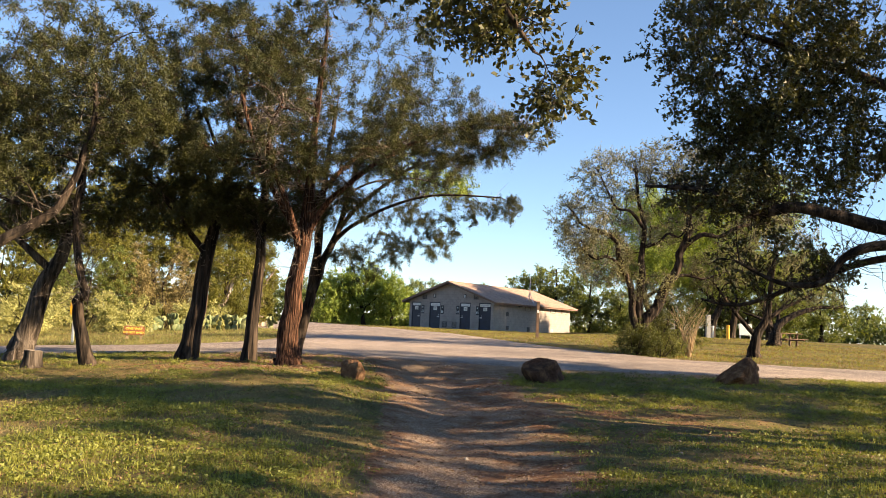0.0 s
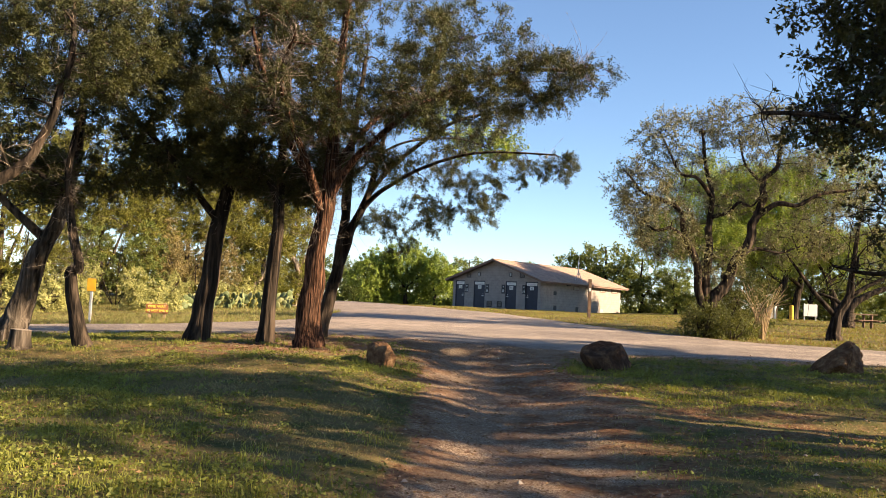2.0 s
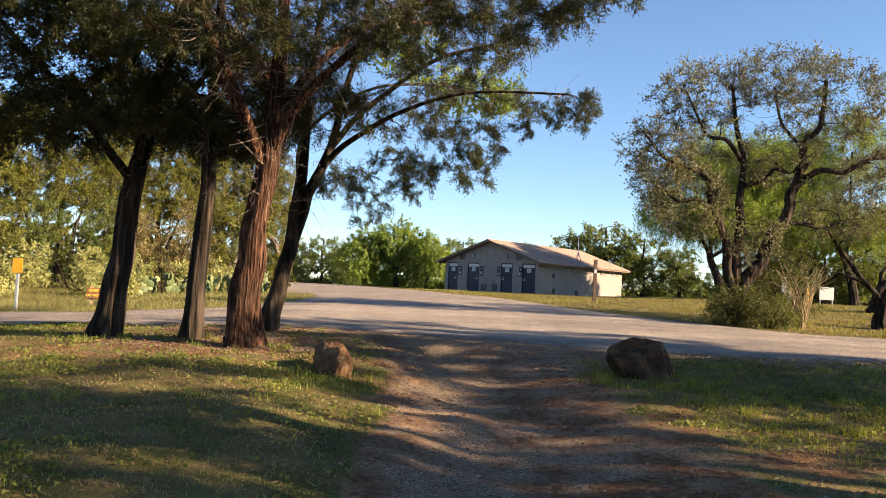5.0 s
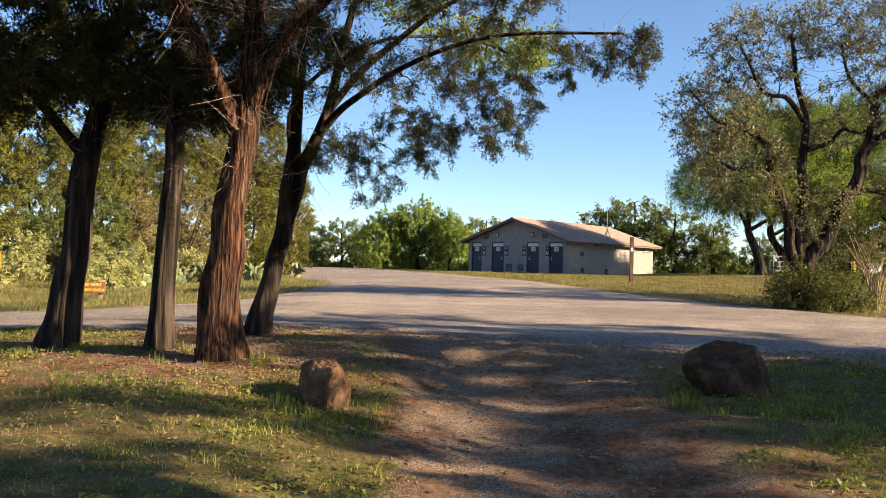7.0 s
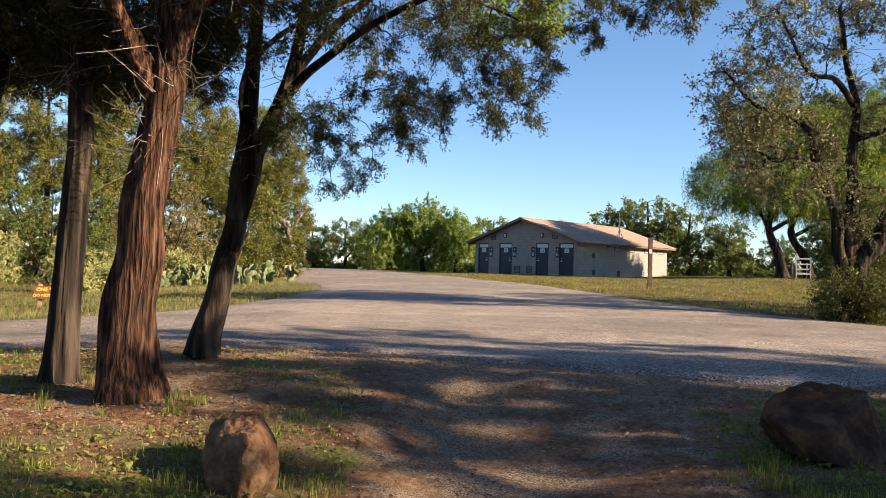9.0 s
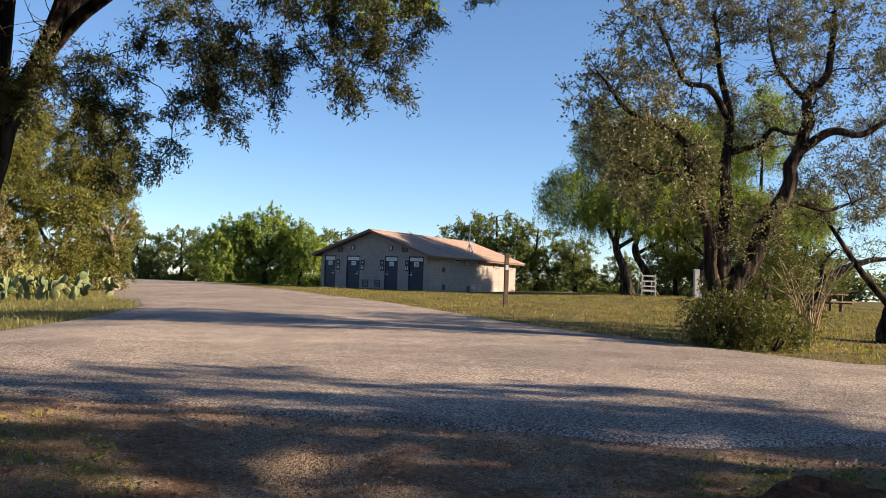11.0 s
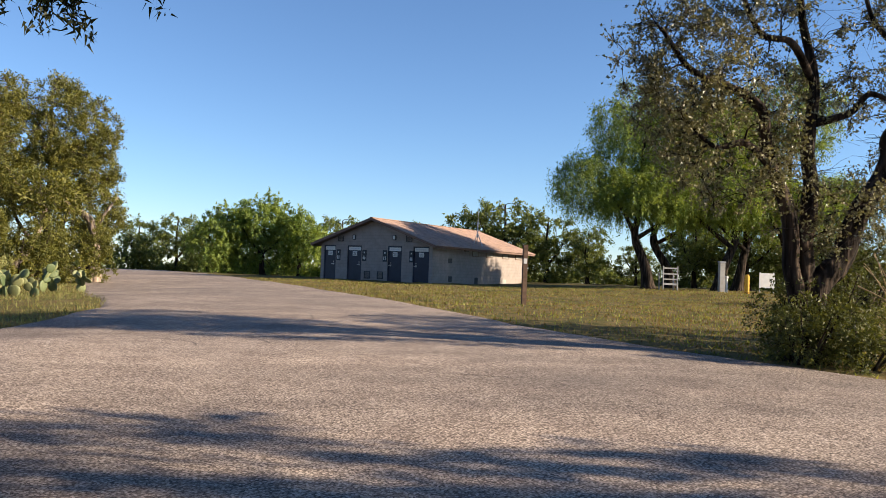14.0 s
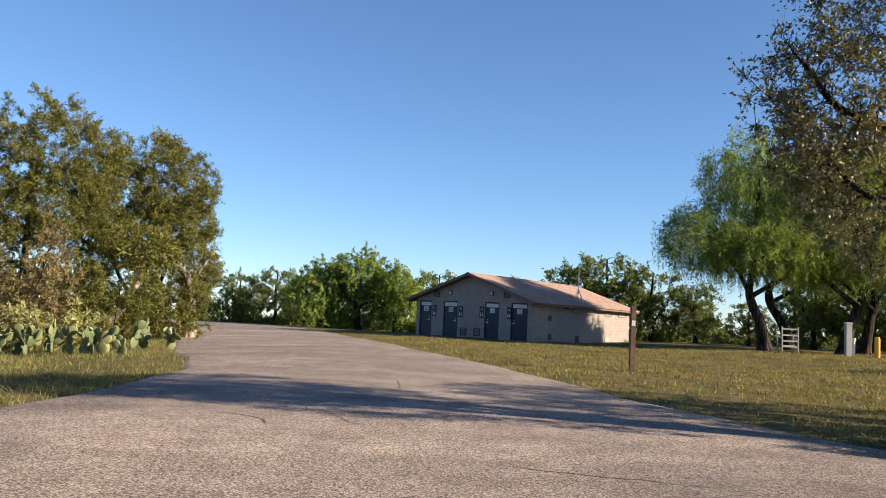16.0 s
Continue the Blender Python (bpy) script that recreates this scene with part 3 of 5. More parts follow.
# ---- the cedars and the oak beside the path
tree("cedar_tree", ground_at(-3.2, 18.25), "large cedar with shaggy reddish bark and forked trunk", "tree",
     [([(0, 0, 0), (0.02, 0, 1.2), (0.16, 0.05, 2.4), (0.24, 0.1, 3.6), (0.3, 0.2, 5.2), (0.4, 0.3, 7.4)], 0.22, 0.04),
      ([(0.16, 0.02, 2.4), (0.0, -0.05, 3.0), (-0.4, -0.15, 3.7), (-0.95, -0.4, 4.9), (-1.4, -0.6, 6.4)], 0.1, 0.03),
      ([(0.2, 0.05, 2.75), (0.46, -0.1, 3.2), (0.9, -0.3, 3.7), (1.9, -0.6, 4.5), (3.2, -0.7, 5.1), (4.8, -0.5, 5.3)], 0.085, 0.025),
      ([(0.22, 0.1, 3.0), (0.55, 0.5, 4.0), (1.4, 1.2, 5.0), (2.6, 2.2, 5.4)], 0.08, 0.025),
      ([(0.12, 0, 2.6), (-0.1, -0.7, 3.5), (-0.3, -1.9, 4.4), (0.2, -3.2, 5.0)], 0.075, 0.02),
      ([(0.26, 0.1, 3.4), (-0.3, 0.9, 4.4), (-1.3, 1.7, 5.4)], 0.06, 0.025)],
     [(0.2, 0.2, 7.2, 2.8, 2.4, 1.6, 3), (2.8, -0.4, 5.2, 2.1, 1.5, 0.8, 3), (1.2, -2.0, 5.2, 2.4, 1.4, 1.1, 2.4), (-1.4, -0.8, 5.8, 1.9, 1.6, 1.3, 2.4),
      (2.4, 1.9, 5.0, 1.7, 1.4, 0.9, 2.2), (4.3, -0.4, 5.1, 1.0, 1.0, 0.5, 1.2), (1.8, 2.4, 4.0, 0.9, 0.7, 0.6, 0.5), (-0.3, -1.4, 4.3, 1.6, 1.0, 0.6, 1.2), (0.9, -0.9, 4.3, 1.6, 0.8, 0.5, 1.3), (-0.3, 0.8, 3.5, 0.9, 0.7, 0.5, 1.2), (0.7, 0.8, 3.7, 0.9, 0.7, 0.5, 1.5)],
     CEDAR_BARK, CEDAR_LEAF, 590, 400, 0.18, (0.05, 0.015), twigs=9, twig_r=0.005, seed=3, dead=2000, flute=0.085, droop=0.1, gnarl=1.5, tuft=0.6)
tree("cedar_tree", ground_at(-4.15, 18.9), "slender cedar with grey-brown bark", "tree",
     [([(0, 0, 0), (0.05, 0, 1.3), (0.1, 0, 2.6), (0.12, 0, 3.6), (0.1, 0.1, 5.6), (0.0, 0.1, 7.4)], 0.14, 0.04),
      ([(0.1, 0, 2.7), (-0.2, 0.1, 3.3), (-0.75, 0.1, 4.1), (-1.3, 0, 5.4)], 0.09, 0.03)],
     [(-0.2, 0.1, 6.8, 2.0, 1.8, 1.6, 3), (-1.3, -0.2, 5.3, 1.3, 1.2, 0.9, 2), (0.6, 0.9, 4.6, 1.0, 1.0, 0.7, 1), (-0.4, 1.2, 3.4, 0.9, 0.9, 0.5, 0.7), (-0.5, -0.5, 4.2, 1.3, 0.8, 0.6, 1.5), (0.3, 0.4, 3.2, 0.8, 0.8, 0.4, 1.2)],
     OAK_BARK, CEDAR_LEAF, 290, 330, 0.18, (0.06, 0.023), twigs=8, seed=4, dead=600, flute=0.06, droop=0.1, gnarl=1.5, tuft=0.6)
tree("cedar_tree", ground_at(-5.65, 19.35), "dark cedar with a leaning trunk and dense crown", "tree",
     [([(0, 0, 0), (0.15, 0, 1.2), (0.32, 0, 2.5), (0.5, 0.1, 3.6), (0.75, 0.2, 5.0), (0.9, 0.2, 7.2)], 0.2, 0.05),
      ([(0.3, 0, 2.4), (-0.3, -0.2, 3.2), (-1.2, -0.4, 4.2), (-2.0, -0.3, 5.0)], 0.08, 0.03),
      ([(0.45, 0.1, 3.2), (1.0, 0.3, 3.9), (1.7, 0.2, 4.9)], 0.07, 0.03)],
     [(0.5, 0.2, 7.0, 2.2, 2.0, 1.6, 3), (-1.2, -0.2, 4.8, 1.7, 1.5, 1.1, 3), (0.2, 0.5, 3.7, 1.6, 1.2, 0.7, 2.4), (-1.6, 0.8, 3.6, 1.2, 1.2, 0.6, 1.6), (1.4, 0.2, 5.0, 1.0, 1.0, 0.8, 1), (-0.2, -0.4, 3.4, 1.7, 0.9, 0.5, 1.5)],
     OAK_BARK, CEDAR_LEAF, 400, 240, 0.19, (0.066, 0.027), twigs=8, seed=5, dead=600, flute=0.05, gnarl=1.5, tuft=0.6)
tree("oak_tree", ground_at(-3.5, 20.6), "leaning dark oak with two stems and drooping sprays", "tree",
     [([(0, 0, 0), (0.2, 0, 0.8), (0.38, 0, 1.6), (0.45, 0, 2.3), (0.5, 0.1, 3.4), (0.55, 0.2, 4.8), (0.7, 0.3, 6.2)], 0.15, 0.04),
      ([(0.38, 0, 1.6), (0.62, -0.05, 2.3), (0.95, -0.1, 3.1), (1.15, -0.1, 4.0), (1.4, 0.1, 5.4)], 0.11, 0.035),
      ([(0.85, -0.1, 2.8), (1.3, -0.4, 3.2), (2.1, -0.8, 3.6), (3.2, -1.1, 3.9), (4.8, -1.3, 3.9)], 0.06, 0.015),
      ([(0.95, -0.1, 3.1), (1.6, 0.2, 4.0), (2.8, 0.4, 4.9), (4.2, 0.5, 5.2)], 0.06, 0.02)],
     [(1.5, -0.8, 2.3, 0.6, 0.5, 0.42, 1.0), (2.3, -0.9, 2.7, 0.5, 0.45, 0.4, 0.9), (3.3, -1.2, 2.9, 0.5, 0.45, 0.42, 1.0), (2.7, -0.9, 3.4, 0.6, 0.4, 0.3, 0.7), (3.9, -1.2, 3.6, 0.7, 0.5, 0.4, 1.0),
      (4.9, -1.3, 3.7, 0.5, 0.4, 0.25, 0.5), (0.1, -0.2, 4.1, 0.8, 0.7, 0.6, 1.6), (-0.3, 0.4, 3.4, 0.6, 0.6, 0.4, 1.0), (1.2, 0.3, 5.8, 1.7, 1.6, 1.1, 2.4), (3.0, 0.3, 5.4, 1.5, 1.0, 0.6, 1.6)],
     OAK_BARK, CEDAR_LEAF, 300, 520, 0.13, (0.034, 0.011), twigs=9, twig_r=0.004, seed=6, dead=200, droop=0.1, sag=0.1, gnarl=1.7, tuft=0.6, tri=True)
tree("oak_tree", ground_at(-3.5, 20.6), "high oak bough with bright spring leaves", "tree",
     [([(0, 0, 0), (0.2, 0, 0.8), (0.38, 0, 1.6), (0.45, 0, 2.3), (0.5, 0.1, 3.4), (1.4, 1.4, 4.5), (2.6, 2.9, 5.0), (3.6, 3.9, 4.9)], 0.05, 0.02)],
     [(3.4, 3.9, 5.1, 0.9, 0.7, 0.4, 2), (2.2, 2.8, 5.6, 1.0, 0.9, 0.5, 1.2)],
     OAK_BARK, WILLOW_LEAF, 80, 70, 0.2, (0.08, 0.045), twigs=5, seed=16, droop=0.3)
tree("cedar_tree", ground_at(-7.3, 18.0), "thin crooked cedar trunk with bare lower twigs", "tree",
     [([(0, 0, 0), (-0.25, 0, 0.9), (-0.32, 0, 1.4), (-0.2, 0, 1.6), (-0.5, 0.1, 2.6), (-0.55, 0.1, 3.6), (-0.3, 0.2, 5.6), (-0.2, 0.2, 7.0)], 0.13, 0.03),
      ([(-0.52, 0.1, 2.9), (-1.2, 0, 3.3), (-2.0, -0.3, 3.5), (-3.0, -0.5, 4.4)], 0.06, 0.02)],
     [(-0.2, 0.2, 6.6, 1.8, 1.7, 1.5, 2), (-1.8, -0.2, 4.8, 1.5, 1.4, 1.0, 2), (0.9, 0, 5.2, 1.3, 1.2, 0.9, 1.4), (-1.4, 0.5, 3.3, 1.0, 0.9, 0.5, 0.8)],
     OAK_BARK, CEDAR_LEAF, 240, 210, 0.19, (0.066, 0.026), twigs=8, seed=7, dead=600, gnarl=1.5, tuft=0.6)
tree("oak_tree", ground_at(-9.3, 19.1), "thick grey leaning oak trunk", "tree",
     [([(0, 0, 0), (0.15, 0, 0.8), (0.45, 0, 1.8), (0.8, 0, 2.6), (1.0, 0.1, 4.0), (1.1, 0.2, 6.4)], 0.26, 0.05),
      ([(0.6, 0, 2.1), (-0.4, -0.3, 3.0), (-1.4, -0.5, 3.8)], 0.1, 0.03)],
     [(0.8, 0.2, 6.4, 2.2, 2.0, 1.6, 3), (-1.0, -0.2, 4.6, 1.8, 1.6, 1.2, 2), (0.4, 0.5, 3.4, 1.4, 1.0, 0.6, 1.4)],
     GREY_BARK, CEDAR_LEAF, 240, 210, 0.2, (0.066, 0.026), twigs=8, seed=8, dead=200, gnarl=1.5, tuft=0.6)
tree("cedar_tree", ground_at(-8.6, 13.2), "dark cedar with a low bough over the grass", "tree",
     [([(0, 0, 0), (0.2, 0, 1.0), (0.3, 0.1, 2.0), (0.2, 0.2, 3.4), (0.2, 0.2, 6.0)], 0.2, 0.05),
      ([(0.25, 0.1, 1.7), (0.9, 0.5, 2.2), (1.7, 0.9, 2.8), (2.2, 1.1, 3.4), (2.5, 1.2, 4.6), (2.4, 1.4, 5.6)], 0.11, 0.03)],
     [(0.6, 0.2, 6.0, 2.2, 2.0, 1.5, 3), (2.3, 1.3, 5.2, 1.6, 1.4, 1.1, 2.8), (-0.6, 0, 4.2, 1.5, 1.4, 1.0, 1.5), (1.0, 0.6, 3.9, 1.1, 0.9, 0.5, 1.0)],
     OAK_BARK, CEDAR_LEAF, 380, 300, 0.18, (0.05, 0.019), twigs=8, seed=9, dead=260, gnarl=1.5, tuft=0.6)

tree("oak_tree", ground_at(-5.4, 4.6), "oak with a leafy bough hanging over the path", "tree",
     [([(0, 0, 0), (0.1, 0, 1.5), (0.3, 0, 3.0), (0.5, 0.1, 4.6), (0.6, 0.1, 6.6)], 0.2, 0.05),
      ([(0.25, 0, 2.6), (1.6, 0.1, 4.1), (3.2, 0.2, 4.7), (4.6, 0.3, 4.5), (5.3, 0.35, 3.9), (5.9, 0.4, 3.15)], 0.1, 0.012),
      ([(3.2, 0.2, 4.7), (4.2, 0.5, 4.4), (5.0, 0.7, 3.9), (5.6, 0.8, 3.6)], 0.05, 0.01)],
     [(4.9, 0.5, 3.8, 0.5, 0.4, 0.25, 2.2), (5.6, 0.45, 3.45, 0.35, 0.3, 0.25, 1.4), (6.0, 0.4, 3.0, 0.15, 0.2, 0.2, 0.4), (4.4, 0.4, 4.4, 0.9, 0.7, 0.4, 1.6), (2.6, 0.2, 5.0, 1.6, 1.0, 0.6, 1.6), (0.6, 0.2, 6.6, 2.0, 1.8, 1.2, 2)],
     OAK_BARK, OAK_LEAF, 250, 84, 0.15, (0.042, 0.025), twigs=7, twig_r=0.003, seed=17, dead=60, dead_bark=OAK_BARK, gnarl=1.8, nodes=3, tri=False)

# ---- the live oak that overhangs the path, and unseen oaks added behind it to shade the grass
tree("live_oak_tree", ground_at(8.6, 10.4), "spreading live oak with dark boughs over the grass", "tree",
     [([(0, 0, 0), (-0.1, 0, 1.2), (-0.3, 0.1, 2.4), (-0.4, 0.2, 4.0), (-0.3, 0.2, 6.5)], 0.32, 0.06),
      ([(-0.2, 0, 1.8), (-1.6, 0, 2.65), (-3.2, 0, 2.85), (-4.2, 0, 3.05), (-4.8, 0.05, 2.95), (-5.3, 0.1, 3.2), (-6.1, 0.1, 3.25)], 0.12, 0.015),
      ([(-0.25, 0, 1.9), (-1.8, -0.1, 2.55), (-3.2, -0.1, 2.6), (-3.7, -0.1, 2.45), (-4.0, -0.1, 2.1), (-4.5, -0.05, 2.12), (-5.0, 0, 2.35)], 0.09, 0.015),
      ([(-1.8, -0.1, 2.6), (-3.0, 0.3, 2.5), (-3.8, 0.5, 2.2), (-4.7, 0.6, 1.85), (-5.2, 0.7, 1.9)], 0.06, 0.012),
      ([(-0.3, 0.1, 2.4), (-1.4, 0.4, 3.8), (-3.0, 0.6, 4.9), (-4.8, 0.4, 5.4)], 0.13, 0.03),
      ([(-0.3, 0.1, 2.2), (0.9, -1.2, 3.6), (1.8, -2.4, 5.0)], 0.11, 0.03)],
     [(-3.4, 0.5, 5.8, 2.2, 1.8, 1.2, 2.6), (-4.6, 0.3, 5.0, 1.5, 1.3, 1.0, 3.6), (-4.0, 0.5, 4.0, 1.5, 1.1, 0.6, 2.6), (-4.6, 0.2, 3.2, 1.3, 0.9, 0.35, 1.0), (-4.3, 0.3, 2.35, 0.9, 0.8, 0.3, 0.5), (0.2, 0.2, 7.0, 2.8, 2.6, 1.4, 2.4), (1.6, -2.0, 5.6, 2.0, 2.0, 1.3, 1.6)],
     OAK_BARK, OAK_LEAF, 900, 104, 0.18, (0.052, 0.034), twigs=10, twig_r=0.004, seed=10, dead=800, dead_bark=OAK_BARK, gnarl=1.3, nodes=3, tri=True)


def shade_oak(seed, clusters, per):
    return tree("oak_tree", (0, 0, 0), "unseen broad oak added to shade the grass", "tree",
                [([(0, 0, 0), (0.1, 0, 1.5), (0, 0.1, 3.0), (0.1, 0.1, 5.0), (0.1, 0, 7.0)], 0.26, 0.06),
                 ([(0.05, 0, 2.0), (1.2, 0.4, 3.4), (2.4, 0.8, 4.6)], 0.12, 0.03), ([(0.05, 0, 2.2), (-1.3, -0.3, 3.5), (-2.6, -0.6, 4.6)], 0.12, 0.03),
                 ([(0.05, 0, 2.6), (0.2, -1.4, 3.8), (0.4, -2.6, 5.0)], 0.11, 0.03), ([(0.05, 0, 2.8), (-0.2, 1.4, 4.2), (-0.3, 2.6, 5.2)], 0.11, 0.03)],
                [(0, 0, 7.2, 3.0, 3.0, 1.6, 3), (2.2, 0.6, 6.2, 1.8, 1.8, 1.0, 2), (-2.2, -0.4, 6.2, 1.8, 1.8, 1.0, 2), (0.2, -2.2, 6.3, 1.6, 1.6, 1.0, 1.5), (-0.2, 2.2, 6.4, 1.6, 1.6, 1.0, 1.5)],
                OAK_BARK, OAK_LEAF, clusters, per, 0.4, (0.17, 0.11), twigs=5, seed=seed, group="shade trees", coarse=True)


# added outside the view, placed by where their shadows land on lawn, path and road
shade = shade_oak(31, 74, 90)
shade.matrix_basis = pose(*ground_at(15.5, 4.0), 0, 0, 40)
for x, y, a, s in ((12.8, -1.0, 190, 1.0), (23.5, 11.0, 150, 1.1), (13.6, 9.6, 200, 1.0), (15.5, 15.0, 120, 0.9), (19.0, 14.0, 300, 1.1), (13.4, 16.4, 20, 1.0)):
    copy_thing(shade, pose(*ground_at(x, y), 0, 0, a) @ Matrix.Scale(s, 4))

# ---- the sparse oak across the road
tree("live_oak_tree", ground_at(6.9, 29.6), "gnarled oak with sparse greyish spring leaves", "tree",
     [([(0, 0, 0), (-0.03, 0, 0.7), (0.02, 0, 1.3), (0.0, 0, 1.9), (0.1, 0, 2.7), (0.06, 0.1, 3.4), (0.16, 0.1, 4.4), (-0.05, 0.1, 5.4), (-0.18, 0.1, 6.6)], 0.2, 0.04),
      ([(0.05, 0, 0.6), (0.3, 0, 1.3), (0.62, 0, 1.75), (0.92, 0, 2.5), (1.3, 0.05, 3.0), (1.42, 0, 3.7), (1.72, 0, 4.4), (1.7, 0, 5.0), (2.2, 0.1, 5.6), (2.3, 0.1, 6.8)], 0.21, 0.05),
      ([(1.55, 0, 3.9), (2.1, -0.2, 4.3), (2.7, -0.25, 4.25), (3.3, -0.3, 4.6), (4.4, -0.3, 4.8)], 0.1, 0.03),
      ([(1.0, 0, 2.6), (1.7, 0.3, 2.9), (2.4, 0.4, 2.8), (3.2, 0.5, 3.1)], 0.07, 0.02),
      ([(0, 0, 0.6), (-0.22, -0.1, 1.5), (-0.34, -0.1, 2.4), (-0.72, -0.2, 3.2), (-0.9, -0.3, 3.9), (-1.4, -0.3, 4.25), (-2.0, -0.4, 4.4), (-2.6, -0.5, 5.0)], 0.14, 0.03),
      ([(-0.6, -0.2, 3.0), (-1.2, -0.4, 3.35), (-1.7, -0.45, 3.3), (-2.3, -0.5, 3.8)], 0.07, 0.02),
      ([(0.08, 0.1, 3.8), (0.6, -0.1, 3.95), (0.9, -0.2, 4.25), (1.3, -0.4, 4.2), (1.6, -0.5, 4.8)], 0.07, 0.02),
      ([(0.12, 0.1, 4.5), (-0.4, -0.2, 5.0), (-0.9, -0.2, 5.1), (-1.3, -0.3, 5.8), (-1.6, -0.3, 6.4)], 0.07, 0.02),
      ([(1.7, 0, 4.9), (1.2, 0.2, 5.6), (1.0, 0.3, 6.6)], 0.06, 0.02)],
     [(-2.0, -0.3, 4.7, 1.25, 1.2, 0.9, 2.4), (-1.1, 0, 6.2, 1.3, 1.3, 1.0, 2.6), (0.9, 0, 6.8, 1.5, 1.4, 0.8, 2.4), (2.5, 0.1, 6.3, 1.6, 1.4, 1.2, 3), (4.0, -0.2, 5.1, 1.4, 1.3, 1.1, 2), (-1.3, -0.3, 3.3, 1.3, 1.2, 0.9, 2.4),
      (0.8, 0.1, 4.6, 1.5, 1.2, 0.9, 1.4), (3.0, 0.2, 3.2, 1.2, 1.0, 0.7, 0.9), (-2.2, -0.4, 3.9, 0.8, 0.8, 0.6, 1.0), (0.2, -0.3, 2.4, 0.9, 0.8, 0.7, 0.8)],
     OAK_BARK, LIVE_LEAF, 900, 105, 0.19, (0.044, 0.031), twigs=12, twig_r=0.005, seed=12, dead=1200, dead_bark=OAK_BARK, gnarl=2.3, nodes=3, tri=True)
tree("live_oak_tree", ground_at(11.6, 31.5), "low oak with a dark bent trunk", "tree",
     [([(0, 0, 0), (0.1, 0, 0.8), (0.5, 0, 1.6), (0.6, 0, 2.6), (0.9, 0.1, 4.4)], 0.2, 0.04), ([(0.5, 0, 1.5), (1.3, 0.1, 2.0), (2.3, 0.2, 2.5)], 0.09, 0.03),
      ([(0.1, 0, 0.8), (-0.8, 0, 1.8), (-1.5, 0, 2.8)], 0.1, 0.03)],
     [(0.6, 0, 4.3, 1.9, 1.7, 1.1, 3), (2.2, 0.2, 3.0, 1.4, 1.2, 0.9, 1.6), (-1.3, 0, 3.2, 1.3, 1.2, 0.8, 1.5)],
     OAK_BARK, LIVE_LEAF, 380, 90, 0.2, (0.045, 0.026), twigs=10, twig_r=0.006, seed=13, dead=260, dead_bark=OAK_BARK, gnarl=2.2, nodes=3)


def shrub(at, label, seed, w=1.0, h=0.8, n=60, per=60, leaf=SHRUB_LEAF, size=(0.055, 0.032), name="shrub"):
    """A low many-stemmed bush."""
    r = np.random.default_rng(seed)
    stems = [([(0.1 * c, 0.1 * s, 0), (0.5 * w * c, 0.5 * w * s, 0.55 * h), (0.7 * w * c, 0.7 * w * s, 0.9 * h)], 0.02, 0.008)
             for c, s in [(math.cos(a), math.sin(a)) for a in r.uniform(0, 6.28, 6)]]
    return tree(name, at, label, "shrub", stems, [(0, 0, 0.4 * h, w, w, 0.5 * h, 2), (0.5 * w, 0.2 * w, 0.7 * h, 0.4 * w, 0.4 * w, 0.5 * h, 1), (-0.4 * w, -0.3 * w, 0.8 * h, 0.35 * w, 0.35 * w, 0.45 * h, 0.8)], OAK_BARK, leaf, n, per, 0.16, size, twigs=4, twig_r=0.004, seed=seed, hollow=0.2, coarse=True)


for i, (x, y, w, h, n) in enumerate(((6.7, 29.1, 0.7, 0.9, 80), (7.5, 28.8, 0.8, 0.8, 80), (8.6, 31.0, 1.1, 2.3, 170), (7.5, 30.4, 1.0, 1.6, 110), (7.0, 29.6, 0.6, 1.1, 80))):
    shrub(ground_at(x, y), "dense green undergrowth at the foot of an oak", 50 + i, w, h, n, 70, SHRUB_LEAF, (0.05, 0.03))
# bunch of pale arching canes
tree("cane_bush", ground_at(8.6, 29.4), "bush of pale yellowish upright canes", "shrub",
     [([(0.05 * math.cos(a), 0.05 * math.sin(a), 0), (0.25 * math.cos(a), 0.25 * math.sin(a), 0.9), (0.65 * math.cos(a * 1.3), 0.6 * math.sin(a), 1.5 + 0.3 * math.sin(5 * a))], 0.016, 0.006) for a in np.arange(0, 6.2, 0.26)],
     [(0, 0, 1.4, 0.6, 0.5, 0.4, 1)], SIGN_POST, SHRUB_LEAF, 24, 16, 0.15, (0.05, 0.03), twigs=3, twig_r=0.004, seed=61)

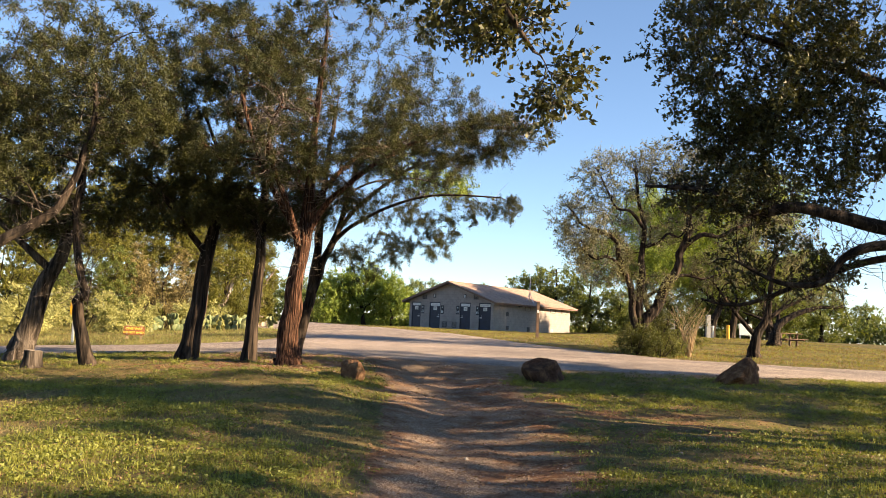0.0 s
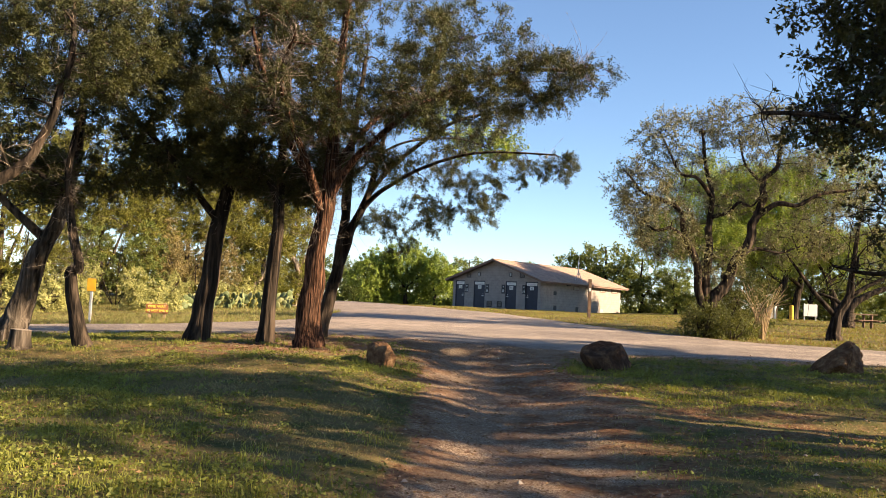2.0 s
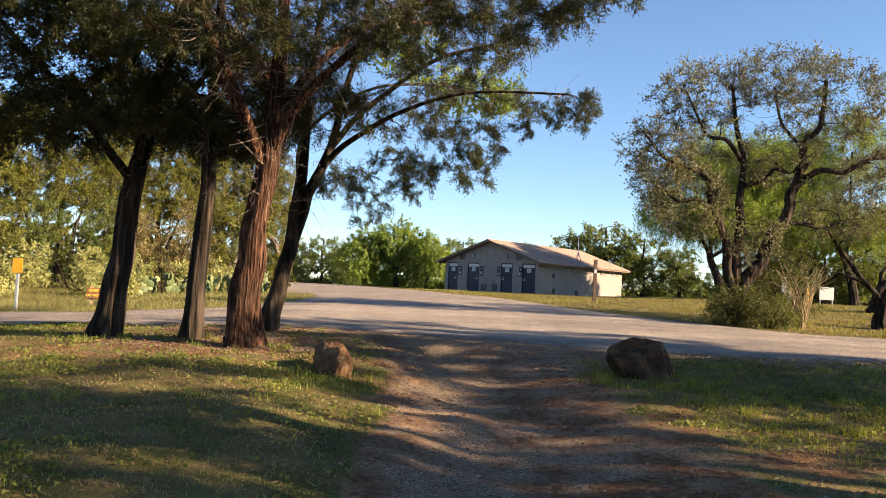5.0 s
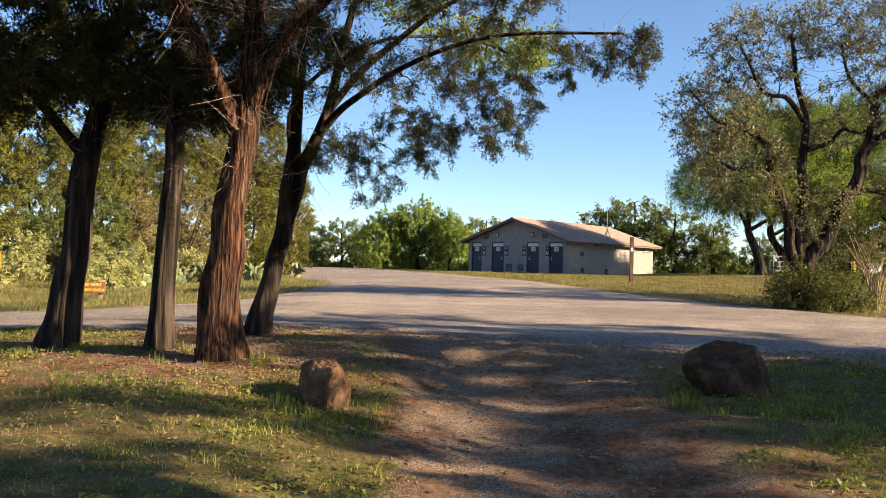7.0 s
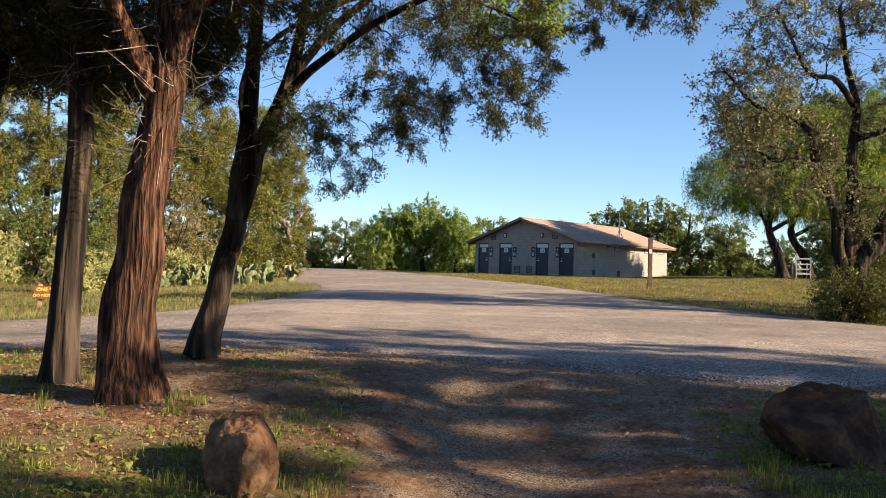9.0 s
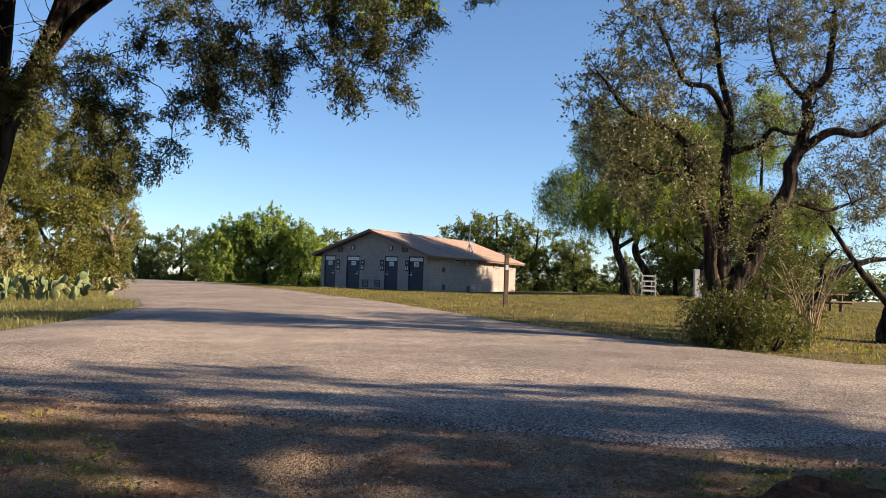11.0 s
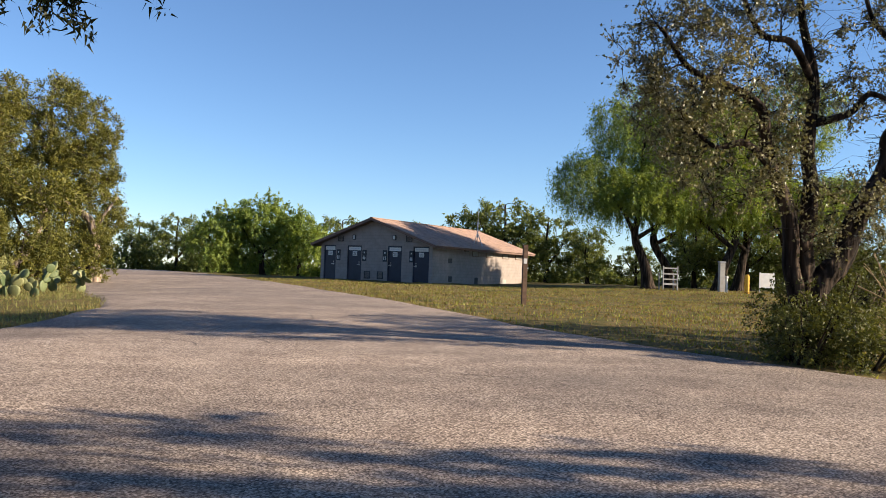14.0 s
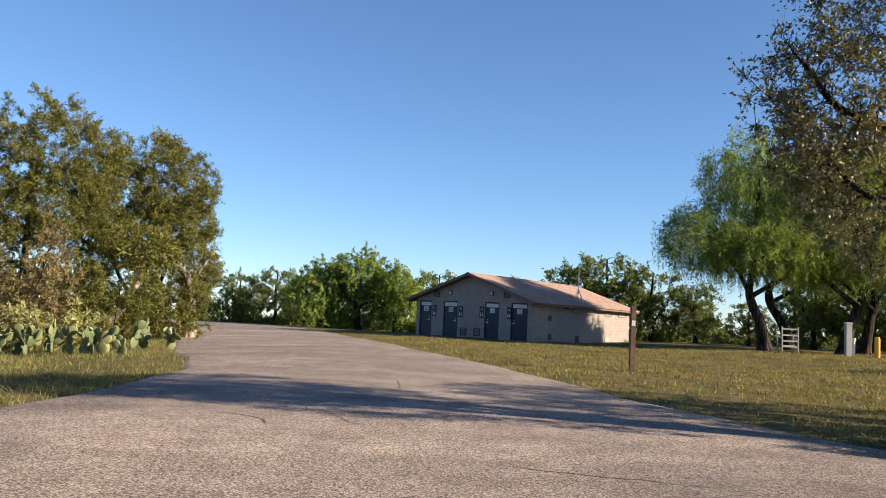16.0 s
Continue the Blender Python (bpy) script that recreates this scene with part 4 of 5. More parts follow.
# ---- mesquites beyond the lawn
for i, (x, y, h, lean) in enumerate(((19.4, 68.6, 11.6, -0.6), (15.7, 62.2, 11.4, -0.4), (19.8, 62.5, 11.2, 0.5), (22.6, 66.2, 11.8, 0.3), (24.4, 62.8, 13.0, -0.3))):
    k = h / 9.5
    tree("mesquite_tree", ground_at(x, y), "tall mesquite with feathery bright green hanging leaves", "tree",
         [([(0, 0, 0), (lean * 0.6, 0, 1.4), (lean * 2.0, 0.1, 3.0), (lean * 1.4, 0.2, 4.6), (lean * 1.0, 0.1, 7.4 * k)], 0.32, 0.06),
          ([(lean * 1.6, 0, 2.5), (-1.6, -0.3, 4.2), (-3.0, -0.4, 5.4)], 0.14, 0.04), ([(lean * 1.8, 0, 2.8), (1.8, 0.4, 4.4), (3.0, 0.5, 5.8)], 0.13, 0.04)],
         [(-0.6, 0, 7.6 * k, 3.2, 2.4, 1.9 * k, 3.2), (-3.3, -0.3, 5.8, 2.1, 1.6, 1.7, 2.2), (2.6, 0.4, 5.6, 1.9, 1.6, 1.4, 2), (0, -1.6, 5.2, 2.0, 1.2, 1.2, 1.4)],
         OAK_BARK, WILLOW_LEAF, 430, 60, 0.4, (0.17, 0.05), twigs=5, twig_r=0.012, seed=70 + i, strands=5, droop=0.35, group="mesquites beyond the lawn", coarse=True)

# ---- the junipers and brush along the verge across the road
for i, (x, y, h, w) in enumerate(((-14.6, 57.6, 9.6, 3.2), (-18.2, 53.4, 10.6, 3.8), (-21.6, 49.0, 10.4, 3.8), (-25.0, 45.0, 10.2, 3.8), (-28.5, 40.5, 10.0, 3.8), (-32.0, 36.5, 9.5, 3.8))):
    k = h / 10
    tree("juniper_tree", ground_at(x, y), "big yellow-green juniper with dense clumped foliage", "tree",
         [([(0, 0, 0), (0.2, 0, 1.2), (0.1, 0.1, 3.0), (0.1, 0, 8.4 * k)], 0.28, 0.05), ([(0.2, 0, 1.0), (1.0, -0.4, 2.6), (1.8, -0.6, 4.6)], 0.12, 0.03), ([(0.1, 0, 1.2), (-1.0, -0.5, 2.8), (-1.8, -0.6, 5.0)], 0.12, 0.03)],
         [(0, 0, 6.6 * k, w * 0.85, w * 0.85, 3.2 * k, 3.4), (0.5, -0.5, 3.6 * k, w, w * 0.9, 2.4 * k, 3), (w * 0.5, -0.2, 5.4 * k, w * 0.5, w * 0.5, 1.4, 1), (-w * 0.4, -0.5, 5.0 * k, w * 0.6, w * 0.5, 1.6, 1), (w * 0.45, -0.3, 7.3 * k, w * 0.6, w * 0.55, 1.6 * k, 1.2), (-w * 0.5, -0.3, 7.0 * k, w * 0.65, w * 0.5, 1.7 * k, 1.2)],
         GREY_BARK, JUNIPER_LEAF, (640 if i < 3 else 260), (170 if i < 3 else 70), 0.31, ((0.11, 0.05) if i < 3 else (0.2, 0.09)), twigs=8, tuft=0.5, dead=(240 if i < 3 else 0), twig_r=0.012, seed=80 + i, hollow=0.82, group="junipers along the verge", coarse=True)
for i, (x, y, w, h) in enumerate(((-12.6, 49.5, 1.8, 2.4), (-15.0, 46.5, 2.4, 3.4), (-18.0, 43.5, 2.6, 3.8), (-21.0, 40.0, 2.6, 4.2), (-24.5, 36.5, 2.6, 4.4), (-28.0, 33.0, 2.8, 4.4), (-12.0, 54.0, 1.6, 2.2), (-16.6, 49.5, 2.4, 4.0), (-31.0, 29.5, 2.8, 4.2))):
    shrub(ground_at(x, y), "rank yellow-green thicket behind the verge", 100 + i, w, h, 230, 56, (JUNIPER_LEAF, THICKET_LEAF, WOOD_LEAF)[i % 3], (0.1, 0.05), "thicket")

# ---- trees closing the distance
def wood_tree(seed, leaf, label, strands=0):
    return tree("tree", (0, 0, 0), label, "tree",
                [([(0, 0, 0), (0.1, 0, 1.4), (0, 0.1, 3.0), (0.1, 0, 5.4)], 0.2, 0.05), ([(0.05, 0, 1.4), (1.2, 0, 2.8), (2.0, 0.2, 4.2)], 0.1, 0.03), ([(0.05, 0, 1.6), (-1.2, 0.2, 2.8), (-2.0, 0, 4.0)], 0.1, 0.03)],
                [(0, 0, 4.2, 2.3, 2.0, 1.6, 3), (1.7, 0, 2.7, 1.7, 1.6, 1.6, 2), (-1.7, 0, 2.7, 1.7, 1.6, 1.6, 2), (0, -1, 1.5, 2.8, 1.6, 1.5, 2.4)],
                OAK_BARK, leaf, 170, 50, 0.42, (0.23, 0.13), twigs=3, twig_r=0.014, seed=seed, strands=strands, hollow=0.6, coarse=True)


kinds = [wood_tree(201, WOOD_LEAF, "rounded green tree beyond the building"), wood_tree(202, WOOD_LEAF, "full green tree at the edge of the wood"), wood_tree(203, WILLOW_LEAF, "bright green mesquite with drooping leaves", 2)]
first = [True, True, True]
for x, y, k, s, a in ((-16.5, 95, 0, 1.0, 10), (-20.5, 98, 1, 0.95, 80), (-9.8, 80, 2, 0.9, 30), (-7.1, 80, 2, 1.28, 200), (-4.4, 79, 2, 1.05, 120), (-13.2, 92, 1, 0.9, 50), (-1.6, 91, 0, 1.1, 160), (1.4, 92, 1, 1.05, 20), (4.6, 88, 0, 1.0, 230),
                      (8.6, 86, 1, 1.3, 300), (11.6, 85, 0, 1.38, 140), (14.6, 83, 1, 1.2, 15), (17.4, 81, 0, 0.9, 70), (20.6, 79, 1, 0.7, 130), (23.5, 75, 1, 1.1, 210), (26.5, 73, 0, 1.15, 160), (30, 74, 1, 1.15, 260), (34, 76, 0, 1.1, 20), (-26, 102, 0, 1.1, 99),
                      (27, 84, 0, 1.1, 45), (32, 86, 1, 0.9, 190), (38, 90, 0, 0.9, 10), (44, 88, 1, 0.95, 75), (50, 86, 0, 0.9, 270), (57, 80, 1, 0.9, 33), (64, 74, 0, 0.9, 350), (-44, 44, 1, 1.2, 122)):
    m = pose(*ground_at(x, y), 0, 0, a) @ Matrix.Scale(s * 0.92, 4)
    if first[k]:
        kinds[k].matrix_basis = m
        first[k] = False
    else:
        copy_thing(kinds[k], m)


# undergrowth that closes the view beneath the far trees
def hedge_line(name, x0, y0, x1, y1, h, n, seed, leaf, label):
    r = np.random.default_rng(seed)
    t = r.uniform(0, 1, n)
    c = np.stack([x0 + (x1 - x0) * t, y0 + (y1 - y0) * t + r.normal(0, 1.2, n), np.zeros(n)], 1)
    lump = 0.55 + 0.45 * value_noise(c[:, 0] / 3.1, c[:, 1] / 3.1, seed)
    c[:, 2] = lie(c[:, 0], c[:, 1]) + h * lump * r.uniform(0, 1, n) ** 0.8
    v, f = leaves(c, r.normal(size=(n, 3)), 0.36, 0.22, r)
    ob = new(name, quick_mesh(name, v, f))
    ob.data.materials.append(leaf)
    tagged(ob, label, "undergrowth", kind="stuff")


hedge_line("undergrowth", -48, 84, -12, 101, 2.0, 9000, 401, WOOD_LEAF, "dense undergrowth beneath far trees")
hedge_line("undergrowth", -14, 94, 26, 94, 2.6, 16000, 402, WOOD_LEAF, "dense undergrowth behind the building")
hedge_line("undergrowth", 24, 90, 75, 76, 2.8, 12000, 403, WOOD_LEAF, "dark hedge beyond the lawn")
hedge_line("undergrowth", -54, 30, -44, 76, 4.5, 9000, 404, WOOD_LEAF, "dense undergrowth at the wood edge")

hedge_line("undergrowth", -46, 42, -17, 66, 3.6, 12000, 405, JUNIPER_LEAF, "dense brush behind the junipers")

# pale rank weeds in front of the thicket
for i, (x, y, w, h) in enumerate(((-12.5, 44.6, 1.6, 1.3), (-15.5, 42.0, 1.8, 1.6), (-18.5, 38.8, 1.9, 1.7), (-21.5, 35.4, 2.0, 1.8), (-24.8, 32.0, 2.0, 1.9), (-17.0, 34.5, 1.5, 1.1), (-20.5, 30.5, 1.7, 1.2), (-14.0, 38.0, 1.2, 0.9))):
    shrub(ground_at(x, y), "pale green rank weeds behind the verge", 130 + i, w, h, 120, 44, PALE_WEED, (0.12, 0.05), "weed_clump")

# bare spreading tree beyond the lawn
tree("bare_tree", ground_at(17.8, 45.5), "low dark tree with bare spreading limbs", "tree",
     [([(0, 0, 0), (0.1, 0, 0.6), (0.3, 0, 1.2), (1.2, 0, 1.8), (2.6, 0.2, 2.2), (4.0, 0.3, 2.3)], 0.3, 0.04), ([(0.25, 0, 1.1), (0.4, 0.2, 1.9), (1.0, 0.3, 2.6)], 0.12, 0.03), ([(0.2, 0, 0.9), (-0.7, 0, 1.5), (-1.6, 0.2, 1.8)], 0.12, 0.03)],
     [(2.4, 0.2, 2.5, 2.0, 0.8, 0.5, 2), (-0.8, 0.1, 2.2, 1.2, 0.8, 0.5, 1)], OAK_BARK, WOOD_LEAF, 80, 10, 0.3, (0.09, 0.05), twigs=5, twig_r=0.01, seed=150)

# ---------------------------------------------------------------- the building
BW, BD, BH = 8.45, 12.6, 2.40                       # front width, depth, height at the eaves
RIDGE, OVER = 3.86, 0.52
hut = thing("restroom_building", (4.2, 67.07, 1.47), "low grey block restroom building with shingled gable roof", "building", turn=-36.95)


def front(u0, u1, z0, z1, out=0.0, deep=0.05, bevel=0.0):
    """A block on the front wall; u runs from the corner by the lawn."""
    return box(-u1, -u0, -out, deep - out, z0, z1, bevel)


def side(v0, v1, z0, z1, out=0.0, deep=0.05, bevel=0.0):
    return box(out - deep, out, v0, v1, z0, z1, bevel)


doors = ((0.22, 1.36, 2.16, 1), (2.19, 3.22, 2.16, 1), (5.22, 6.33, 2.16, -1), (7.25, 8.2, 2.16, -1))
# front wall, pierced by the doors
walls = []
cuts = [0.0]
for u0, u1, h, _ in doors:
    walls.append(front(cuts[-1], u0, -0.3, BH, 0, 0.2))
    walls.append(front(u0, u1, h, BH, 0, 0.2))
    cuts.append(u1)
walls.append(front(cuts[-1], BW, -0.3, BH, 0, 0.2))
gable = bmesh.new()
for yy in (0.0, 0.2):
    vs = [gable.verts.new(p) for p in ((0, yy, BH), (-BW, yy, BH), (-BW / 2, yy, RIDGE - 0.12))]
    gable.faces.new(vs if yy else vs[::-1])
gable.verts.ensure_lookup_table()
for i in range(3):
    j = (i + 1) % 3
    gable.faces.new([gable.verts[k] for k in (i, j, j + 3, i + 3)])
gable2 = gable.copy()
for v in gable2.verts:
    v.co.y = BD - 0.2 + v.co.y
walls.append(gable)
part("front_wall", join(*walls), BLOCK, hut)
part("side_wall", side(0.2, BD, -0.3, BH, 0, 0.2), BLOCK, hut)
part("side_wall", box(-BW, -BW + 0.2, 0.2, BD, -0.3, BH), BLOCK, hut)
part("back_wall", join(box(-BW + 0.2, -0.2, BD - 0.2, BD, -0.3, BH), gable2), BLOCK, hut)
part("floor_slab", box(-BW - 0.1, 0.1, -1.1, BD + 0.1, -0.4, -0.02, 0.02), CONCRETE, hut)


def roof_slope(s):
    """One slope, s = 1 towards the lawn, as overlapping shingle courses."""
    bms = []
    half = BW / 2 + OVER
    rise = (RIDGE - BH) / (BW / 2)
    courses = 22
    for i in range(courses):
        a0, a1 = half * i / courses, half * (i + 1) / courses + 0.03
        z0, z1 = RIDGE - rise * a0 + 0.02, RIDGE - rise * a1 + 0.035
        x0, x1 = -BW / 2 + s * a0, -BW / 2 + s * a1
        bm = bmesh.new()
        v = [bm.verts.new(p) for p in ((x0, -OVER, z0), (x1, -OVER, z1), (x1, BD + OVER, z1), (x0, BD + OVER, z0), (x1, -OVER, z1 - 0.03), (x1, BD + OVER, z1 - 0.03))]
        bm.faces.new(v[:4])
        bm.faces.new((v[1], v[4], v[5], v[2]))
        bms.append(bm)
    return bms


def roof_deck(s):
    half = BW / 2 + OVER - 0.03
    rise = (RIDGE - BH) / (BW / 2)
    bm = bmesh.new()
    pts = []
    for y in (-OVER + 0.02, BD + OVER - 0.02):
        pts.append([bm.verts.new(p) for p in ((-BW / 2, y, RIDGE), (-BW / 2 + s * half, y, RIDGE - rise * half), (-BW / 2 + s * half, y, RIDGE - rise * half - 0.14), (-BW / 2, y, RIDGE - 0.14))])
    a, b = pts
    for i in range(4):
        j = (i + 1) % 4
        bm.faces.new((a[i], a[j], b[j], b[i]))
    bm.faces.new(a[::-1])
    bm.faces.new(b)
    bmesh.ops.recalc_face_normals(bm, faces=bm.faces)
    return bm


for s in (1, -1):
    deck = part("roof", roof_deck(s), FASCIA, hut, "gable roof slope with brown fascia")
    for course in roof_slope(s):
        part("shingle_course", course, SHINGLE, deck, "faded reddish-brown shingles")
part("ridge_cap", box(-BW / 2 - 0.12, -BW / 2 + 0.12, -OVER, BD + OVER, RIDGE, RIDGE + 0.045, 0.015), SHINGLE, hut)
for u0, u1, h, hand in doors:
    door = part("door", front(u0 + 0.06, u1 - 0.06, 0.02, h - 0.06, -0.06, 0.05), DOOR_PAINT, hut, "dark navy metal door")
    part("door_frame", join(front(u0, u0 + 0.06, 0, h, -0.02, 0.12), front(u1 - 0.06, u1, 0, h, -0.02, 0.12), front(u0 + 0.06, u1 - 0.06, h - 0.06, h, -0.02, 0.12)), DOOR_PAINT, hut)
    part("header_sign", front(u0 + 0.09, u1 - 0.09, 1.86, 2.08, -0.03, 0.025), WHITE, door, "white header panel")
    mid = (u0 + u1) / 2
    part("notice", front(mid - 0.17, mid + 0.17, 1.52, 1.80, -0.04, 0.018), WHITE, door, "white paper notice")
    part("notice_lines", join(*[front(mid - 0.12, mid + 0.12 - 0.04 * (i % 2), 1.58 + 0.06 * i, 1.60 + 0.06 * i, -0.036, 0.01) for i in range(3)]), PLAQUE, door)
    part("header_lines", front(u0 + 0.2, u1 - 0.2, 1.94, 2.0, -0.026, 0.01), GALV, door)
    hx = u1 - 0.2 if hand > 0 else u0 + 0.2
    part("door_handle", join(front(hx - 0.05, hx + 0.05, 0.93, 1.03, -0.02, 0.05, 0.012), front(hx - 0.02, hx + 0.12, 0.96, 0.995, 0.04, 0.03, 0.008)), STEEL, door, "steel lever handle")
    part("deadbolt", front(hx - 0.03, hx + 0.03, 1.1, 1.16, -0.02, 0.04, 0.01), STEEL, door)
for u0, u1 in ((1.34, 1.62), (3.27, 3.58), (4.83, 5.15), (6.87, 7.18)):
    plaque = part("plaque", front(u0, u1, 1.2, 1.9, 0.03, 0.03, 0.006), PLAQUE, hut, "black restroom plaque")
    mid = (u0 + u1) / 2
    for du in (-0.06, 0.06):
        part("pictogram", join(front(mid + du - 0.03, mid + du + 0.03, 1.3, 1.46, 0.038, 0.01), front(mid + du - 0.02, mid + du + 0.02, 1.48, 1.53, 0.038, 0.01)), WHITE, plaque, "white pictogram")
    part("pictogram", front(mid - 0.05, mid + 0.03, 1.68, 1.78, 0.038, 0.01), WHITE, plaque)
for u0, u1, z0, z1 in ((4.5, 4.96, 0.12, 0.58), (3.52, 3.96, 0.12, 0.58), (6.65, 7.09, 2.4, 2.76), (1.46, 1.9, 2.44, 2.82)):
    vent = part("vent", join(front(u0, u0 + 0.04, z0, z1, 0.03, 0.05), front(u1 - 0.04, u1, z0, z1, 0.03, 0.05), front(u0 + 0.04, u1 - 0.04, z0, z0 + 0.04, 0.03, 0.05), front(u0 + 0.04, u1 - 0.04, z1 - 0.04, z1, 0.03, 0.05)), PLAQUE, hut, "dark louvred vent")
    for i in range(6):
        zz = z0 + 0.05 + (z1 - z0 - 0.1) * i / 6
        part("slat", front(u0 + 0.04, u1 - 0.04, zz, zz + 0.025, 0.02, 0.03), PLAQUE, vent)
for u in (5.82, 2.75):
    lamp = part("wall_lamp", front(u - 0.13, u + 0.13, 2.52, 2.84, 0.06, 0.06, 0.02), PLAQUE, hut, "dark wall lamp with pale lens")
    part("lens", front(u - 0.09, u + 0.05, 2.56, 2.8, 0.11, 0.06, 0.02), GALV, lamp)
part("plaque", side(1.86, 2.26, 1.24, 1.54, 0.03, 0.03, 0.006), PLAQUE, hut)
lamp = part("wall_lamp", side(3.68, 4.2, 2.04, 2.32, 0.16, 0.16, 0.03), PLAQUE, hut)
for v0, v1 in ((4.78, 5.62), (6.7, 7.6), (9.0, 9.9), (10.95, 12.0)):
    window = part("window", join(side(v0, v1, 1.76, 1.80, 0.03, 0.05), side(v0, v1, 2.06, 2.10, 0.03, 0.05), side(v0, v0 + 0.04, 1.8, 2.06, 0.03, 0.05), side(v1 - 0.04, v1, 1.8, 2.06, 0.03, 0.05)), FASCIA, hut, "narrow louvred window under the eaves")
    for i in range(5):
        part("louvre", side(v0 + 0.04, v1 - 0.04, 1.81 + i * 0.05, 1.845 + i * 0.05, 0.02, 0.03), CONCRETE, window)
for v0, v1, z0, z1, mt in ((1.92, 2.32, 0.1, 0.45, PLAQUE), (5.2, 5.6, 0.0, 0.42, PLAQUE), (9.05, 9.6, 0.0, 0.34, CONCRETE)):
    part("hatch", side(v0, v1, z0, z1, 0.025, 0.03, 0.006), mt, hut, "small wall hatch")

# antenna on a tripod on the far slope
ant = thing("antenna_mast", (7.6, 72.5, 4.0), "thin pale antenna on a tripod on the roof", "antenna")


def rod(p, q, r, sides=6):
    bm = bmesh.new()
    v, f = tube([p, tuple((a + b) / 2 for a, b in zip(p, q)), q], [r, r, r], sides)
    vs = [bm.verts.new(x) for x in v]
    for k in f:
        bm.faces.new([vs[i] for i in k])
    bm.faces.new(vs[:sides][::-1])
    bm.faces.new(vs[-sides:])
    return bm


for dx, dy in ((0.42, -0.25), (-0.42, -0.25), (0.0, 0.4)):
    part("leg", rod((dx, dy, 0.9 - 1.0 - 0.25), (0, 0, 0.85), 0.03), GALV, ant)
part("mast", rod((0, 0, 0.5), (0, 0, 1.6), 0.035), GALV, ant)
part("whip", rod((0, 0, 1.6), (0, 0, 2.5), 0.02), WHITE, ant)

# ---------------------------------------------------------------- roadside things
post = thing("bollard_post", ground_at(4.75, 41.3, 0.25), "weathered brown timber post in the lawn", "post")
part("shaft", join(box(-0.07, 0.07, -0.07, 0.07, 0, 1.98, 0.012), box(-0.075, 0.075, -0.075, 0.075, 1.96, 2.0, 0.01)), POST_WOOD, post)
part("number_plate", box(-0.05, 0.05, -0.082, -0.068, 1.45, 1.6, 0.003), WHITE, post)

# sign board
sign = thing("park_sign", ground_at(-10.95, 30.8, 0.15), "brown routed wooden sign on two tan posts", "sign", turn=14)
part("board", box(-0.36, 0.36, -0.03, 0.03, 0.34, 0.65, 0.012), SIGN_WOOD, sign, "brown board with yellow letters")
for sx in (-0.24, 0.24):
    part("post", box(sx - 0.045, sx + 0.045, 0.03, 0.12, 0.0, 0.70, 0.01), SIGN_POST, sign)
    for zz in (0.4, 0.6):
        part("bolt", box(sx - 0.02, sx + 0.02, -0.045, -0.028, zz - 0.02, zz + 0.02, 0.006), STEEL, sign)


def lettering(body, size, mat, parent, m):
    """Raised letters in the built-in font, as a mesh."""
    cu = bpy.data.curves.new("lettering", "FONT")
    cu.body, cu.size, cu.extrude, cu.align_x, cu.align_y = body, size, 0.008, "CENTER", "CENTER"
    cu.offset = size * 0.02
    ob = bpy.data.objects.new("tmp", cu)
    scene.collection.objects.link(ob)
    me = bpy.data.meshes.new_from_object(ob.evaluated_get(bpy.context.evaluated_depsgraph_get()))
    bpy.data.objects.remove(ob)
    bpy.data.curves.remove(cu)
    return part("lettering", me, mat, parent, "yellow routed lettering", m)


lettering("ONE WAY", 0.125, SIGN_TEXT, sign, pose(0, -0.036, 0.57, 90))
lettering("DO NOT ENTER", 0.098, SIGN_TEXT, sign, pose(0, -0.036, 0.43, 90))

# yellow marker on a pale stake
mark = thing("marker_sign", ground_at(-12.2, 28.6, 0.15), "small yellow marker plate on a pale stake", "sign")
part("stake", box(-0.035, 0.035, -0.035, 0.035, 0, 1.35, 0.008), GALV, mark)
part("plate", box(-0.14, 0.14, -0.055, -0.036, 1.12, 1.52, 0.01), YELLOW, mark, "yellow plate")


# rocks
def rock_material(name, dark, light):
    m, n, l, b = material(name, 0.95, 0.15)
    t = noise_node(n, l, 5.0, 8)
    t2 = noise_node(n, l, 26.0, 6)
    c = ramp(n, l, t.outputs[0], [(0.3, tuple(0.5 * x for x in dark)), (0.5, dark), (0.72, light)])
    g = ramp(n, l, t2.outputs[0], [(0.3, (0.72, 0.7, 0.68)), (0.7, (1.2, 1.15, 1.1))])
    l.new(mix(n, l, 1.0, c.outputs[0], g.outputs[0], "MULTIPLY"), b.inputs["Base Color"])
    bump(n, l, b, t2.outputs[0], 0.8, 0.03)
    return m


ROCK = rock_material("red_sandstone", (0.117, 0.0614, 0.0335), (0.223, 0.143, 0.0837))
# brown rock with the shade on the right-hand boulder darkened into its base colour
SHADED_ROCK = rock_material("shaded_brown_rock", (0.0585, 0.0324, 0.0216), (0.153, 0.09, 0.0495))


